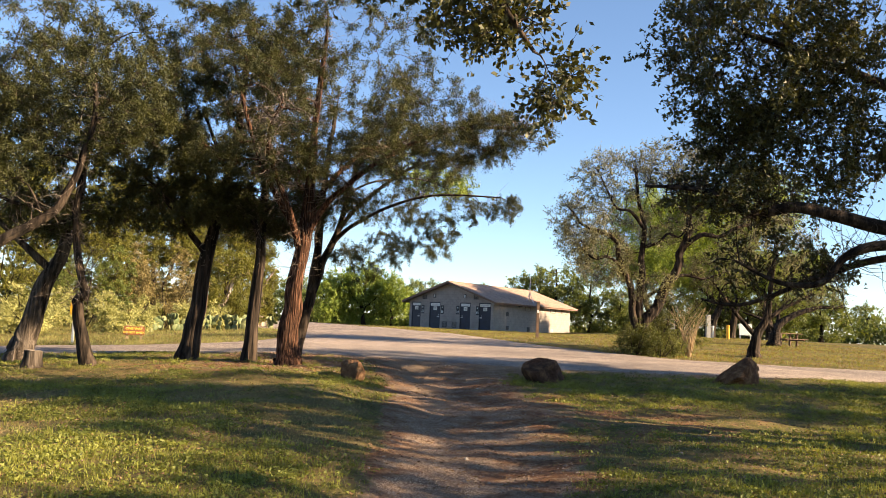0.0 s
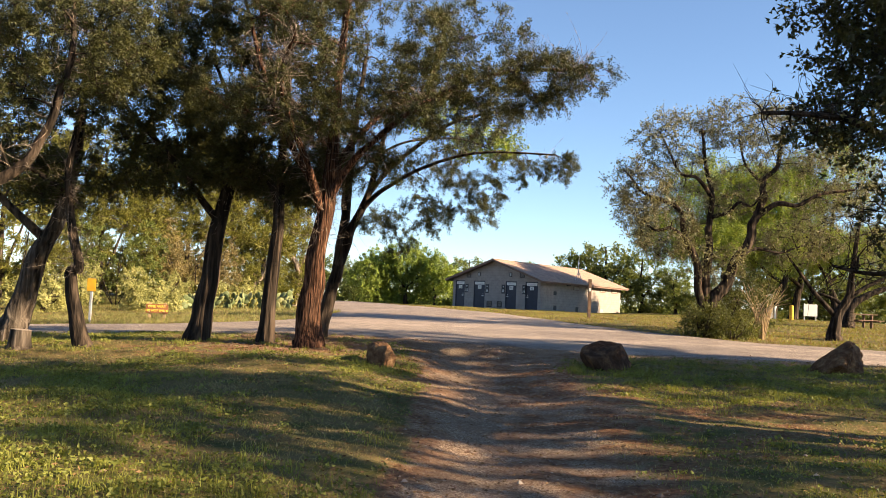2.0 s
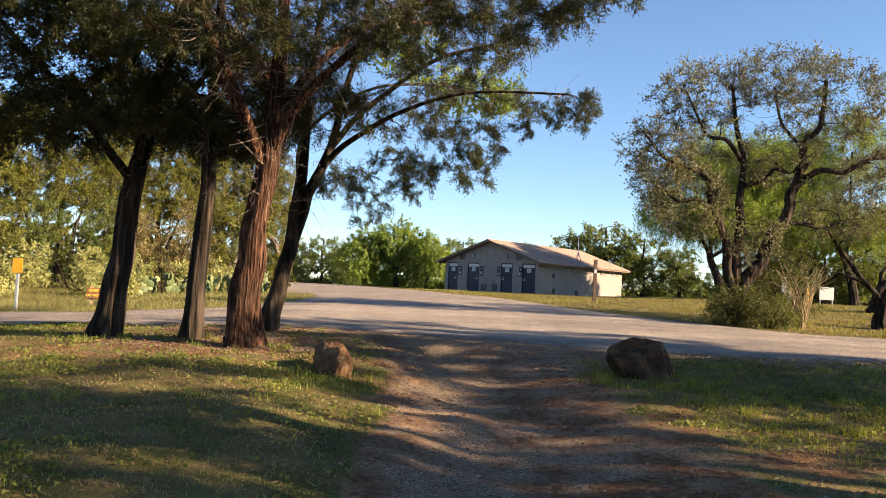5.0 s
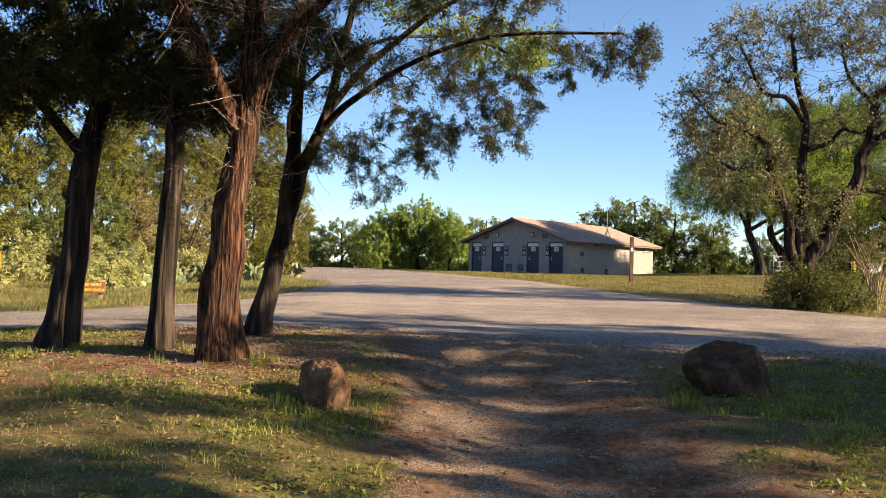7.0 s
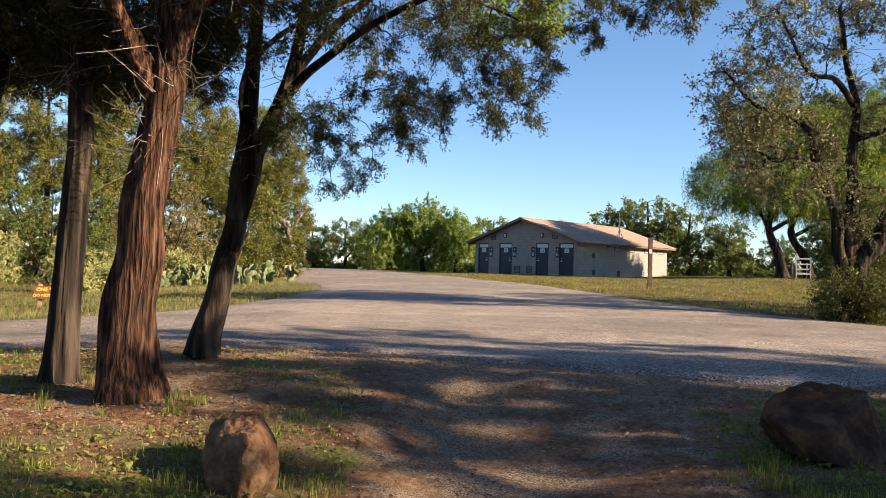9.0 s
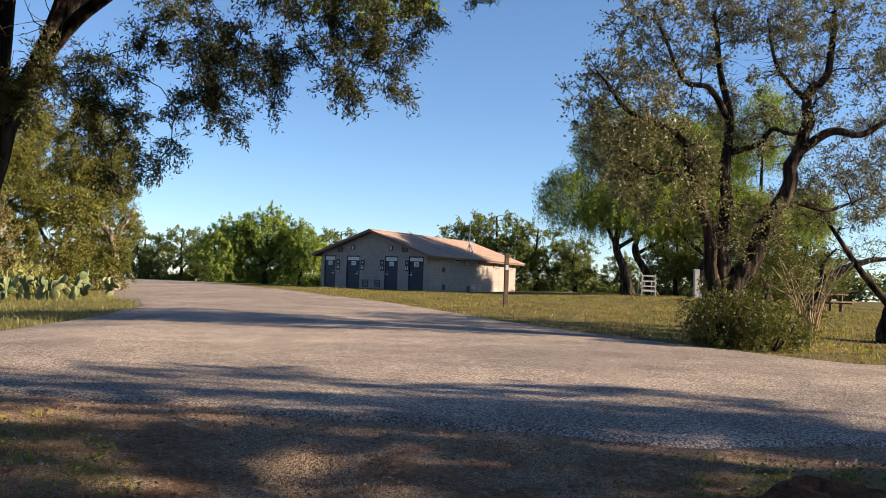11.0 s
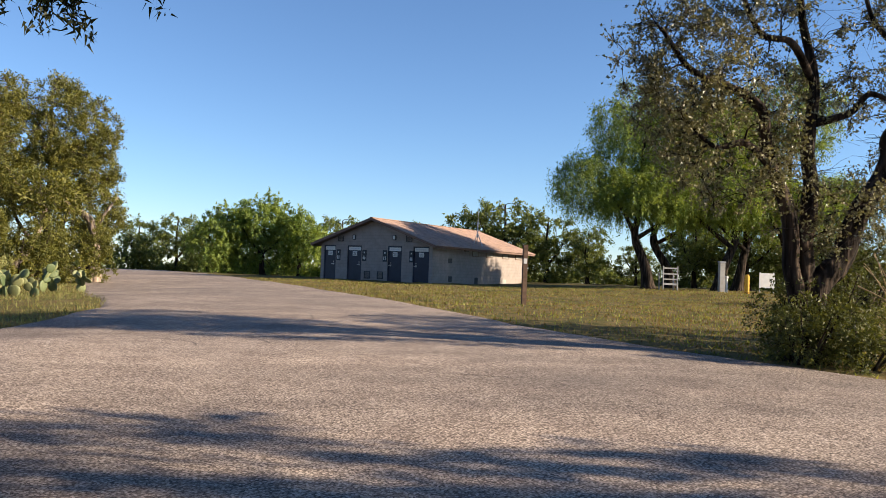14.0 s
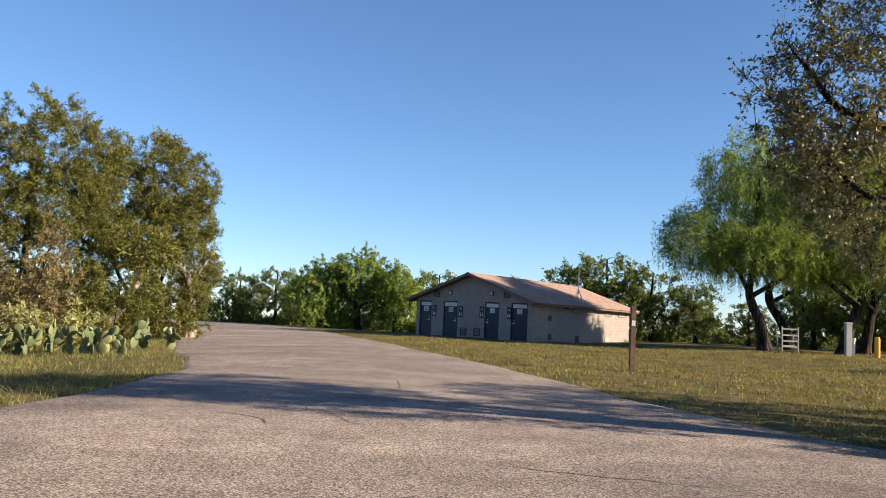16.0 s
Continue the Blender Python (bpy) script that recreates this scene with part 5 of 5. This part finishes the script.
def rock(at, dims, seed, turn, label, skew=(0, 0), mat=None, cuts=15, depth=(0.5, 0.8)):
    """A boulder: a fine ball cut by chance planes and roughened."""
    r = np.random.default_rng(seed)
    bm = bmesh.new()
    bmesh.ops.create_icosphere(bm, subdivisions=5, radius=1.0)
    planes = [(Vector(r.normal(size=3)).normalized(), r.uniform(*depth)) for _ in range(cuts)]
    for v in bm.verts:
        p = v.co.copy()
        for n, d in planes:
            k = p.dot(n) - d
            if k > 0:
                p -= n * k * 0.94
        q = p * 2.2 + Vector((seed, 0, 0))
        p += p.normalized() * (0.06 * noise.fractal(q, 1.0, 2.0, 4) + 0.03 * noise.noise(q * 4) + 0.03 * noise.ridged_multi_fractal(q * 2, 1.0, 2.0, 3, 1.0, 2.0) - 0.03)
        p.z = max(p.z, -0.55)
        p.x += skew[0] * (p.z + 0.5)
        v.co = Vector((p.x * dims[0], p.y * dims[1], (p.z + 0.5) * dims[2]))
    ob = part("boulder", bm, mat or ROCK, None, "")
    for pl in ob.data.polygons:
        pl.use_smooth = True
    ob.matrix_basis = pose(*at, 0, 0, turn)
    return tagged(ob, label, "rock", "boulders along the roadside")


rock(ground_at(-1.58, 16.2, 0.1), (0.27, 0.38, 0.37), 4, 20, "rounded tan sandstone boulder beside the path", (-0.08, 0), None, 26, (0.66, 0.86))
rock(ground_at(2.14, 17.5, 0.1), (0.46, 0.42, 0.43), 9, -8, "brown angular boulder, darkened for shade, with a bright broken face", (0, 0), SHADED_ROCK, 11, (0.5, 0.76))
rock(ground_at(6.35, 18.6, 0.1), (0.62, 0.48, 0.45), 21, 12, "long wedge-shaped sandstone boulder in the grass", (0.45, 0))

# stump
stump = thing("tree_stump", ground_at(-8.35, 17.7, 0.05), "short sawn grey tree stump", "stump")
v, f = tube([(0, 0, 0), (0, 0, 0.12), (0.01, 0, 0.26), (0.02, 0, 0.40)], [0.27, 0.2, 0.18, 0.175], 16, 0.05, 3)
part("stump_side", quick_mesh("stump", v, f, True), GREY_BARK, stump)
bm = bmesh.new()
bm.faces.new([bm.verts.new(x) for x in v[-16:]])
part("cut_top", bm, PALE_BARK, stump, "pale sawn top")

# bare dead trunk at the end of the junipers
tree("dead_tree", ground_at(-11.7, 55.6), "pale barkless dead trunk with a broken bough", "tree",
     [([(0, 0, 0), (0.05, 0, 1.0), (0.0, 0, 2.2), (-0.5, 0, 3.0), (-1.4, 0.2, 3.5)], 0.26, 0.12), ([(0, 0, 2.3), (0.4, 0.1, 3.2), (0.9, 0.1, 3.9)], 0.1, 0.04)],
     [(0.6, 0, 3.7, 0.5, 0.4, 0.3, 1)], PALE_BARK, JUNIPER_LEAF, 6, 30, 0.25, (0.15, 0.07), seed=140)
tree("leaning_tree", ground_at(-14.4, 52.6), "pale leaning juniper trunk", "tree",
     [([(0, 0, 0), (0.5, 0, 0.9), (1.2, 0.1, 1.9), (1.6, 0.1, 3.2)], 0.24, 0.08)], [(1.5, 0, 3.8, 1.4, 1.0, 0.9, 1)], PALE_BARK, JUNIPER_LEAF, 60, 44, 0.34, (0.18, 0.08), seed=141)


# ---------------------------------------------------------------- prickly pears on the verge
def cactus_material():
    m, n, l, b = material("prickly_pear_pad", 0.6, 0.4)
    oi = n.new("ShaderNodeObjectInfo")
    c = ramp(n, l, oi.outputs["Random"], [(0.0, (0.0675, 0.0975, 0.0375)), (0.6, (0.135, 0.165, 0.075)), (1.0, (0.24, 0.24, 0.112))])
    t = noise_node(n, l, 16, 4)
    c2 = ramp(n, l, t.outputs[0], [(0.35, (0.75, 0.75, 0.7)), (0.65, (1.15, 1.12, 1.05))])
    l.new(mix(n, l, 1.0, c.outputs[0], c2.outputs[0], "MULTIPLY"), b.inputs["Base Color"])
    bump(n, l, b, t.outputs[0], 0.3, 0.02)
    return m


CACTUS = cactus_material()


def pad_mesh():
    """One flat egg-shaped pad, standing on its narrow end."""
    bm = bmesh.new()
    bmesh.ops.create_uvsphere(bm, u_segments=10, v_segments=7, radius=1.0)
    for v in bm.verts:
        k = 0.5 + 0.5 * (v.co.z * 0.5 + 0.5)
        v.co = Vector((v.co.x * 0.5 * (0.6 + 0.5 * k), v.co.y * 0.09, (v.co.z + 1) * 0.5))
    me = bpy.data.meshes.new("pad")
    bm.to_mesh(me)
    bm.free()
    for p in me.polygons:
        p.use_smooth = True
    me.materials.append(CACTUS)
    return me


PAD = pad_mesh()


def prickly_pear(at, seed, stems, label):
    r = np.random.default_rng(seed)
    top = thing("prickly_pear", at, label, "cactus", "prickly pears on the verge")

    def grow(m, depth):
        ob = part("pad", PAD, None, top, "", m)
        if depth:
            for _ in range(r.integers(1, 4)):
                s = r.uniform(0.75, 1.0)
                grow(m @ Matrix.Translation((r.uniform(-0.3, 0.3), 0, r.uniform(0.8, 0.95))) @ pose(0, 0, 0, r.uniform(-25, 25), r.uniform(-50, 50), r.uniform(-70, 70)) @ Matrix.Scale(s, 4), depth - 1)
    for _ in range(stems):
        m = pose(r.uniform(-1.0, 1.0), r.uniform(-0.5, 0.5), 0.02, r.uniform(-15, 15), r.uniform(-25, 25), r.uniform(-90, 90)) @ Matrix.Scale(r.uniform(0.28, 0.4), 4)
        grow(m, 2)


for i, (x, y, n) in enumerate(((-9.6, 41.0, 5), (-10.9, 42.4, 6), (-12.6, 41.2, 6), (-14.1, 42.9, 5), (-8.9, 45.0, 3), (-14.0, 39.2, 5))):
    prickly_pear(ground_at(x, y, 0.03), 500 + i, n, "clump of pale green prickly pear pads in dry grass")

# ---------------------------------------------------------------- fittings beyond the lawn
rack = thing("metal_rack", ground_at(16.2, 60.2, 0.05), "grey metal utility rack with cross bars", "rack", turn=10)
for sx in (-0.42, 0.42):
    part("upright", box(sx - 0.03, sx + 0.03, -0.03, 0.03, 0, 1.35, 0.006), RACK_STEEL, rack)
    part("upright", box(sx - 0.03, sx + 0.03, 0.37, 0.43, 0, 1.0, 0.006), RACK_STEEL, rack)
for zz in (0.35, 0.62, 0.9, 1.2):
    part("cross_bar", box(-0.39, 0.39, -0.025, 0.025, zz, zz + 0.07, 0.006), RACK_STEEL, rack)
part("shelf", box(-0.42, 0.42, 0.03, 0.37, 0.42, 0.46, 0.006), RACK_STEEL, rack)
ped = thing("utility_pedestal", ground_at(18.9, 60.0, 0.05), "tall pale grey utility pedestal", "utility box")
part("casing", box(-0.15, 0.15, -0.13, 0.13, 0, 1.62, 0.02), CONCRETE, ped)
part("cap", box(-0.17, 0.17, -0.15, 0.15, 1.62, 1.68, 0.015), GALV, ped)
meter = thing("water_hydrant", ground_at(19.35, 60.4, 0.05), "short white standpipe beside a utility pedestal", "standpipe")
part("pipe", rod((0, 0, 0), (0, 0, 0.85), 0.07, 10), WHITE, meter)
part("cap", rod((0, 0, 0.85), (0, 0, 0.98), 0.1, 10), WHITE, meter)
bol = thing("safety_bollard", ground_at(20.3, 60.0, 0.05), "yellow painted steel bollard", "bollard")
part("tube", rod((0, 0, 0), (0, 0, 1.0), 0.13, 14), YELLOW, bol)
part("cap", rod((0, 0, 1.0), (0, 0, 1.06), 0.1, 14), YELLOW, bol)
board = thing("notice_board", ground_at(21.9, 61.0, 0.05), "white panel on two posts", "sign")
part("panel", box(-0.45, 0.45, -0.02, 0.02, 0.35, 1.15, 0.01), WHITE, board)
for sx in (-0.38, 0.38):
    part("post", box(sx - 0.03, sx + 0.03, 0.02, 0.08, 0, 1.2, 0.006), GALV, board)

# picnic table under the bare tree
table = thing("picnic_table", ground_at(18.9, 46.6, 0.02), "dark weathered wooden picnic table under a tree", "table", turn=25)
for i in range(5):
    part("board", box(-0.9, 0.9, -0.36 + i * 0.145, -0.225 + i * 0.145, 0.72, 0.76, 0.006), POST_WOOD, table)
for sy in (-0.78, 0.52):
    part("bench_board", box(-0.9, 0.9, sy, sy + 0.25, 0.42, 0.46, 0.006), POST_WOOD, table)
for sx in (-0.6, 0.6):
    part("trestle", join(box(sx - 0.04, sx + 0.04, -0.75, 0.75, 0.36, 0.42, 0.006), box(sx - 0.04, sx + 0.04, -0.3, -0.18, 0, 0.72, 0.006), box(sx - 0.04, sx + 0.04, 0.18, 0.3, 0, 0.72, 0.006)), POST_WOOD, table)

# ---------------------------------------------------------------- grass, stones and litter
def blades(name, x, y, height, width, mat, label, r, lean=0.45, bent=True):
    """Grass: one bent blade of two faces at each place."""
    n = len(x)
    z = land(x, y) - 0.01
    a = r.uniform(0, 2 * np.pi, n)
    h = height * r.uniform(0.5, 1.3, n)
    w = width * r.uniform(0.6, 1.3, n)
    p = np.stack([x, y, z], 1)
    sd = np.stack([np.cos(a), np.sin(a), np.zeros(n)], 1) * w[:, None] * 0.5
    b = r.uniform(0, 2 * np.pi, n)
    k = np.abs(r.normal(0, lean, n))
    tipv = np.stack([np.cos(b) * k * h, np.sin(b) * k * h, h], 1)
    mid = p + tipv * np.array([0.35, 0.35, 0.6])
    v = np.stack([p - sd, p + sd, mid + sd * 0.7, p + tipv, mid - sd * 0.7], 1).reshape(-1, 3)
    i = np.arange(n)[:, None] * 5
    f = np.concatenate([i + np.array([[0, 1, 2]]), i + np.array([[0, 2, 4]]), i + np.array([[4, 2, 3]])]) if bent else None
    if not bent:
        v, f = np.stack([p - sd, p + sd, p + tipv], 1).reshape(-1, 3), np.arange(3 * n).reshape(-1, 3)
    ob = new(name, quick_mesh(name, v, f))
    ob.data.materials.append(mat)
    return tagged(ob, label, "grass", kind="stuff")


def scatter(r, n, x0, x1, y0, y1, keep):
    x, y = r.uniform(x0, x1, n), r.uniform(y0, y1, n)
    k = r.uniform(0, 1, n) < keep(x, y)
    return x[k], y[k]


gr = np.random.default_rng(77)


def lawn_keep(x, y):
    patch = np.clip(0.45 + 0.8 * fractal(x, y, 1.6, 3, 31), 0.05, 1)
    return patch * (1 - np.clip(bareness(x, y) * 1.5, 0, 1)) * ~on_road(x, y, 0.1) * (np.abs(x) < 2.5 + 0.62 * y)


def dry_keep(x, y):
    patch = np.clip(0.35 - 0.7 * fractal(x, y, 1.6, 3, 31), 0.06, 1)
    return patch * (1 - np.clip(bareness(x, y) * 1.25, 0, 1)) * ~on_road(x, y, 0.1) * (np.abs(x) < 2.5 + 0.62 * y)


x, y = scatter(gr, 420000, -12, 12, 4.5, 22.5, lawn_keep)
blades("grass", x, y, 0.045, 0.011, GRASS, "short green lawn grass", gr, 1.0, False)
x, y = scatter(gr, 260000, -12, 12, 4.5, 22.5, dry_keep)
blades("grass", x, y, 0.036, 0.009, DRY_GRASS, "short straw-coloured dry grass", gr, 1.5, False)
# taller tufts
tx, ty = scatter(gr, 6500, -11, 11, 4.5, 22, lawn_keep)
tx, ty = np.repeat(tx, 20), np.repeat(ty, 20)
tx, ty = tx + gr.normal(0, 0.05, len(tx)), ty + gr.normal(0, 0.05, len(ty))
blades("grass_tuft", tx, ty, 0.085, 0.0065, GRASS, "taller green grass tufts", gr, 0.4)


def lawn_far(x, y):
    right = (x > branch_right(np.clip(y, 29.3, 110)) + 0.1) & (y > far_edge(x) + 0.1)
    return right * np.clip(0.7 + 0.5 * fractal(x, y, 2.5, 3, 41), 0.1, 1)


x, y = scatter(gr, 50000, -12, 24, 26, 66, lawn_far)
blades("grass", x, y, 0.085, 0.035, GRASS, "mown lawn before the building", gr, 0.7, False)
x, y = scatter(gr, 95000, -12, 24, 26, 66, lawn_far)
blades("grass", x, y, 0.07, 0.035, BROWN_GRASS, "dry patches in the mown lawn", gr, 0.9, False)


def verge_keep(x, y):
    left = (x < branch_left(np.clip(y, 29, 110)) - 0.05) & (y > far_edge(x) + 0.05)
    return left * np.clip(0.7 + 0.5 * fractal(x, y, 1.9, 3, 51), 0.1, 1)


x, y = scatter(gr, 110000, -30, -5, 26, 60, verge_keep)
blades("verge_grass", x, y, 0.12, 0.017, VERGE_GRASS, "tall rank grass on the verge", gr, 0.9, False)
x, y = scatter(gr, 34000, -30, -5, 26, 60, verge_keep)
blades("verge_grass", x, y, 0.15, 0.012, BROWN_GRASS, "dry seeding grass stalks on the verge", gr, 0.6, False)


def pebbles(name, x, y, size, mat, label, r):
    """Small stones: squashed, turned octahedra."""
    n = len(x)
    base = np.array([(1, 0, 0), (0, 1, 0), (-1, 0, 0), (0, -1, 0), (0, 0, 1), (0, 0, -0.4)], float)
    s = size * r.lognormal(0, 0.38, (n, 1, 1)) * r.uniform(0.6, 1.2, (n, 6, 1))
    a = r.uniform(0, 6.28, n)
    v = base[None] * s * np.array([1, 0.8, 0.55])
    c, q = np.cos(a)[:, None], np.sin(a)[:, None]
    v = np.stack([v[..., 0] * c - v[..., 1] * q, v[..., 0] * q + v[..., 1] * c, v[..., 2]], -1)
    v += np.stack([x, y, land(x, y)], 1)[:, None, :]
    f = np.array([(0, 1, 4), (1, 2, 4), (2, 3, 4), (3, 0, 4)])
    ob = new(name, quick_mesh(name, v.reshape(-1, 3), (f[None] + 6 * np.arange(n)[:, None, None]).reshape(-1, 3)))
    ob.data.materials.append(mat)
    return tagged(ob, label, "stones", kind="stuff")


def stone_material():
    m, n, l, b = material("path_stone", 0.9, 0.2)
    g = n.new("ShaderNodeNewGeometry")
    l.new(ramp(n, l, g.outputs["Random Per Island"], [(0.0, (0.112, 0.0562, 0.0343)), (0.4, (0.237, 0.15, 0.103)), (0.8, (0.262, 0.187, 0.143)), (1.0, (0.325, 0.274, 0.225))]).outputs[0], b.inputs["Base Color"])
    return m


STONE = stone_material()
x, y = scatter(gr, 42000, -4, 5, 5, 21.5, lambda x, y: bareness(x, y) ** 2 * ~on_road(x, y, -0.3))
pebbles("gravel", x, y, 0.011, STONE, "loose reddish gravel on the path", gr)
x, y = scatter(gr, 26000, -7, 8, 18.6, 22.4, lambda x, y: np.exp(-np.abs(near_edge(x) - 0.3 - y) / 0.7) * (np.abs(x) < 8))
pebbles("gravel", x, y, 0.013, STONE, "loose gravel along the road edge", gr)
x, y = scatter(gr, 1300, -5, 6, 5, 21.5, lambda x, y: 0.25 + bareness(x, y))
pebbles("gravel", x, y, 0.018, STONE, "scattered larger stones on bare soil", gr)

# broad-leaved weeds pressed into the lawn
wx, wy = scatter(gr, 22000, -11, 11, 4.5, 22, lawn_keep)
k = gr.integers(9, 18, len(wx))
cx, cy = np.repeat(wx, k), np.repeat(wy, k)
cx, cy = cx + gr.normal(0, 0.055, len(cx)), cy + gr.normal(0, 0.055, len(cy))
cen = np.stack([cx, cy, land(cx, cy) + gr.uniform(0.004, 0.045, len(cx))], 1)
wayv = gr.normal(0, 1, cen.shape)
wayv[:, 2] = np.abs(wayv[:, 2]) * 0.5
v, f = leaves(cen, wayv, 0.034, 0.026, gr, True)
ob = new("lawn_weeds", quick_mesh("lawn_weeds", v, f))
ob.data.materials.append(LAWN_WEED)
tagged(ob, "low broad-leaved weeds in the lawn", "weeds", kind="stuff")

# fallen leaves and needles under the trees
lx, ly = scatter(gr, 85000, -10, 9, 5, 21.5, lambda x, y: 0.3 + 0.5 * np.exp(-(((x + 3.4) / 3.0) ** 2 + ((y - 18.5) / 2.2) ** 2)))
cen = np.stack([lx, ly, land(lx, ly) + 0.012], 1)
wayv = gr.normal(0, 1, cen.shape)
wayv[:, 2] *= 0.2
v, f = leaves(cen, wayv, 0.042, 0.015, gr)
ob = new("leaf_litter", quick_mesh("leaf_litter", v, f))
ob.data.materials.append(LITTER)
tagged(ob, "brown fallen leaves under the trees", "leaf litter", kind="stuff")

# rank tufts round the boulders and tree feet
cx, cy = [], []
for x, y, rad, n in ((2.1, 16.9, 0.75, 40), (-1.45, 15.9, 0.5, 22), (6.35, 18.4, 0.8, 34), (-3.2, 18.0, 0.6, 16), (-4.15, 18.7, 0.5, 14), (-5.65, 19.1, 0.6, 16), (-7.3, 17.8, 0.5, 14), (3.4, 15.2, 0.9, 26)):
    a = gr.uniform(0, 6.28, n)
    q = rad * np.sqrt(gr.uniform(0.4, 1.3, n))
    cx.append(np.repeat(x + q * np.cos(a), 24)), cy.append(np.repeat(y + q * np.sin(a) * 0.8, 24))
cx, cy = np.concatenate(cx), np.concatenate(cy)
cx, cy = cx + gr.normal(0, 0.045, len(cx)), cy + gr.normal(0, 0.045, len(cy))
blades("grass_tuft", cx, cy, 0.09, 0.008, GRASS, "rank grass tufts round boulders and trunks", gr, 0.35)

# cracks in the road
TAR = plain("dark_crack", (0.05, 0.042, 0.038), 0.95, 0, 0.2, 8)


def crack(x, y, length, heading, seed):
    r = np.random.default_rng(seed)
    n = int(length / 0.07)
    a = radians(heading) + np.cumsum(r.normal(0, 0.28, n)) * 0.55
    px, py = x + np.cumsum(np.cos(a)) * 0.07, y + np.cumsum(np.sin(a)) * 0.07
    w = 0.011 * r.uniform(0.3, 1.4, n) * np.sin(np.linspace(0.1, 3.0, n))
    nx_, ny_ = -np.sin(a) * w, np.cos(a) * w
    pz = lie(px, py) + 0.036 + 0.012 * np.clip(fractal(px, py, 3.0, 2, 4), -1, 1)
    v = np.concatenate([np.stack([px - nx_, py - ny_, pz], 1), np.stack([px + nx_, py + ny_, pz], 1)])
    i = np.arange(n - 1)[:, None]
    ob = new("road_crack", quick_mesh("road_crack", v, np.concatenate([i, i + 1, i + n + 1, i + n], 1)))
    ob.data.materials.append(TAR)
    tagged(ob, "thin dark crack in the pale road", "crack", "cracks in the road", kind="structure")


for i, (x, y, ln, hd) in enumerate(((-3.6, 30.2, 2.2, -8), (-1.6, 30.3, 1.6, -75), (0.4, 27.6, 3.0, -50), (-1.0, 33.0, 4.5, 105))):
    crack(x, y, ln, hd, 600 + i)
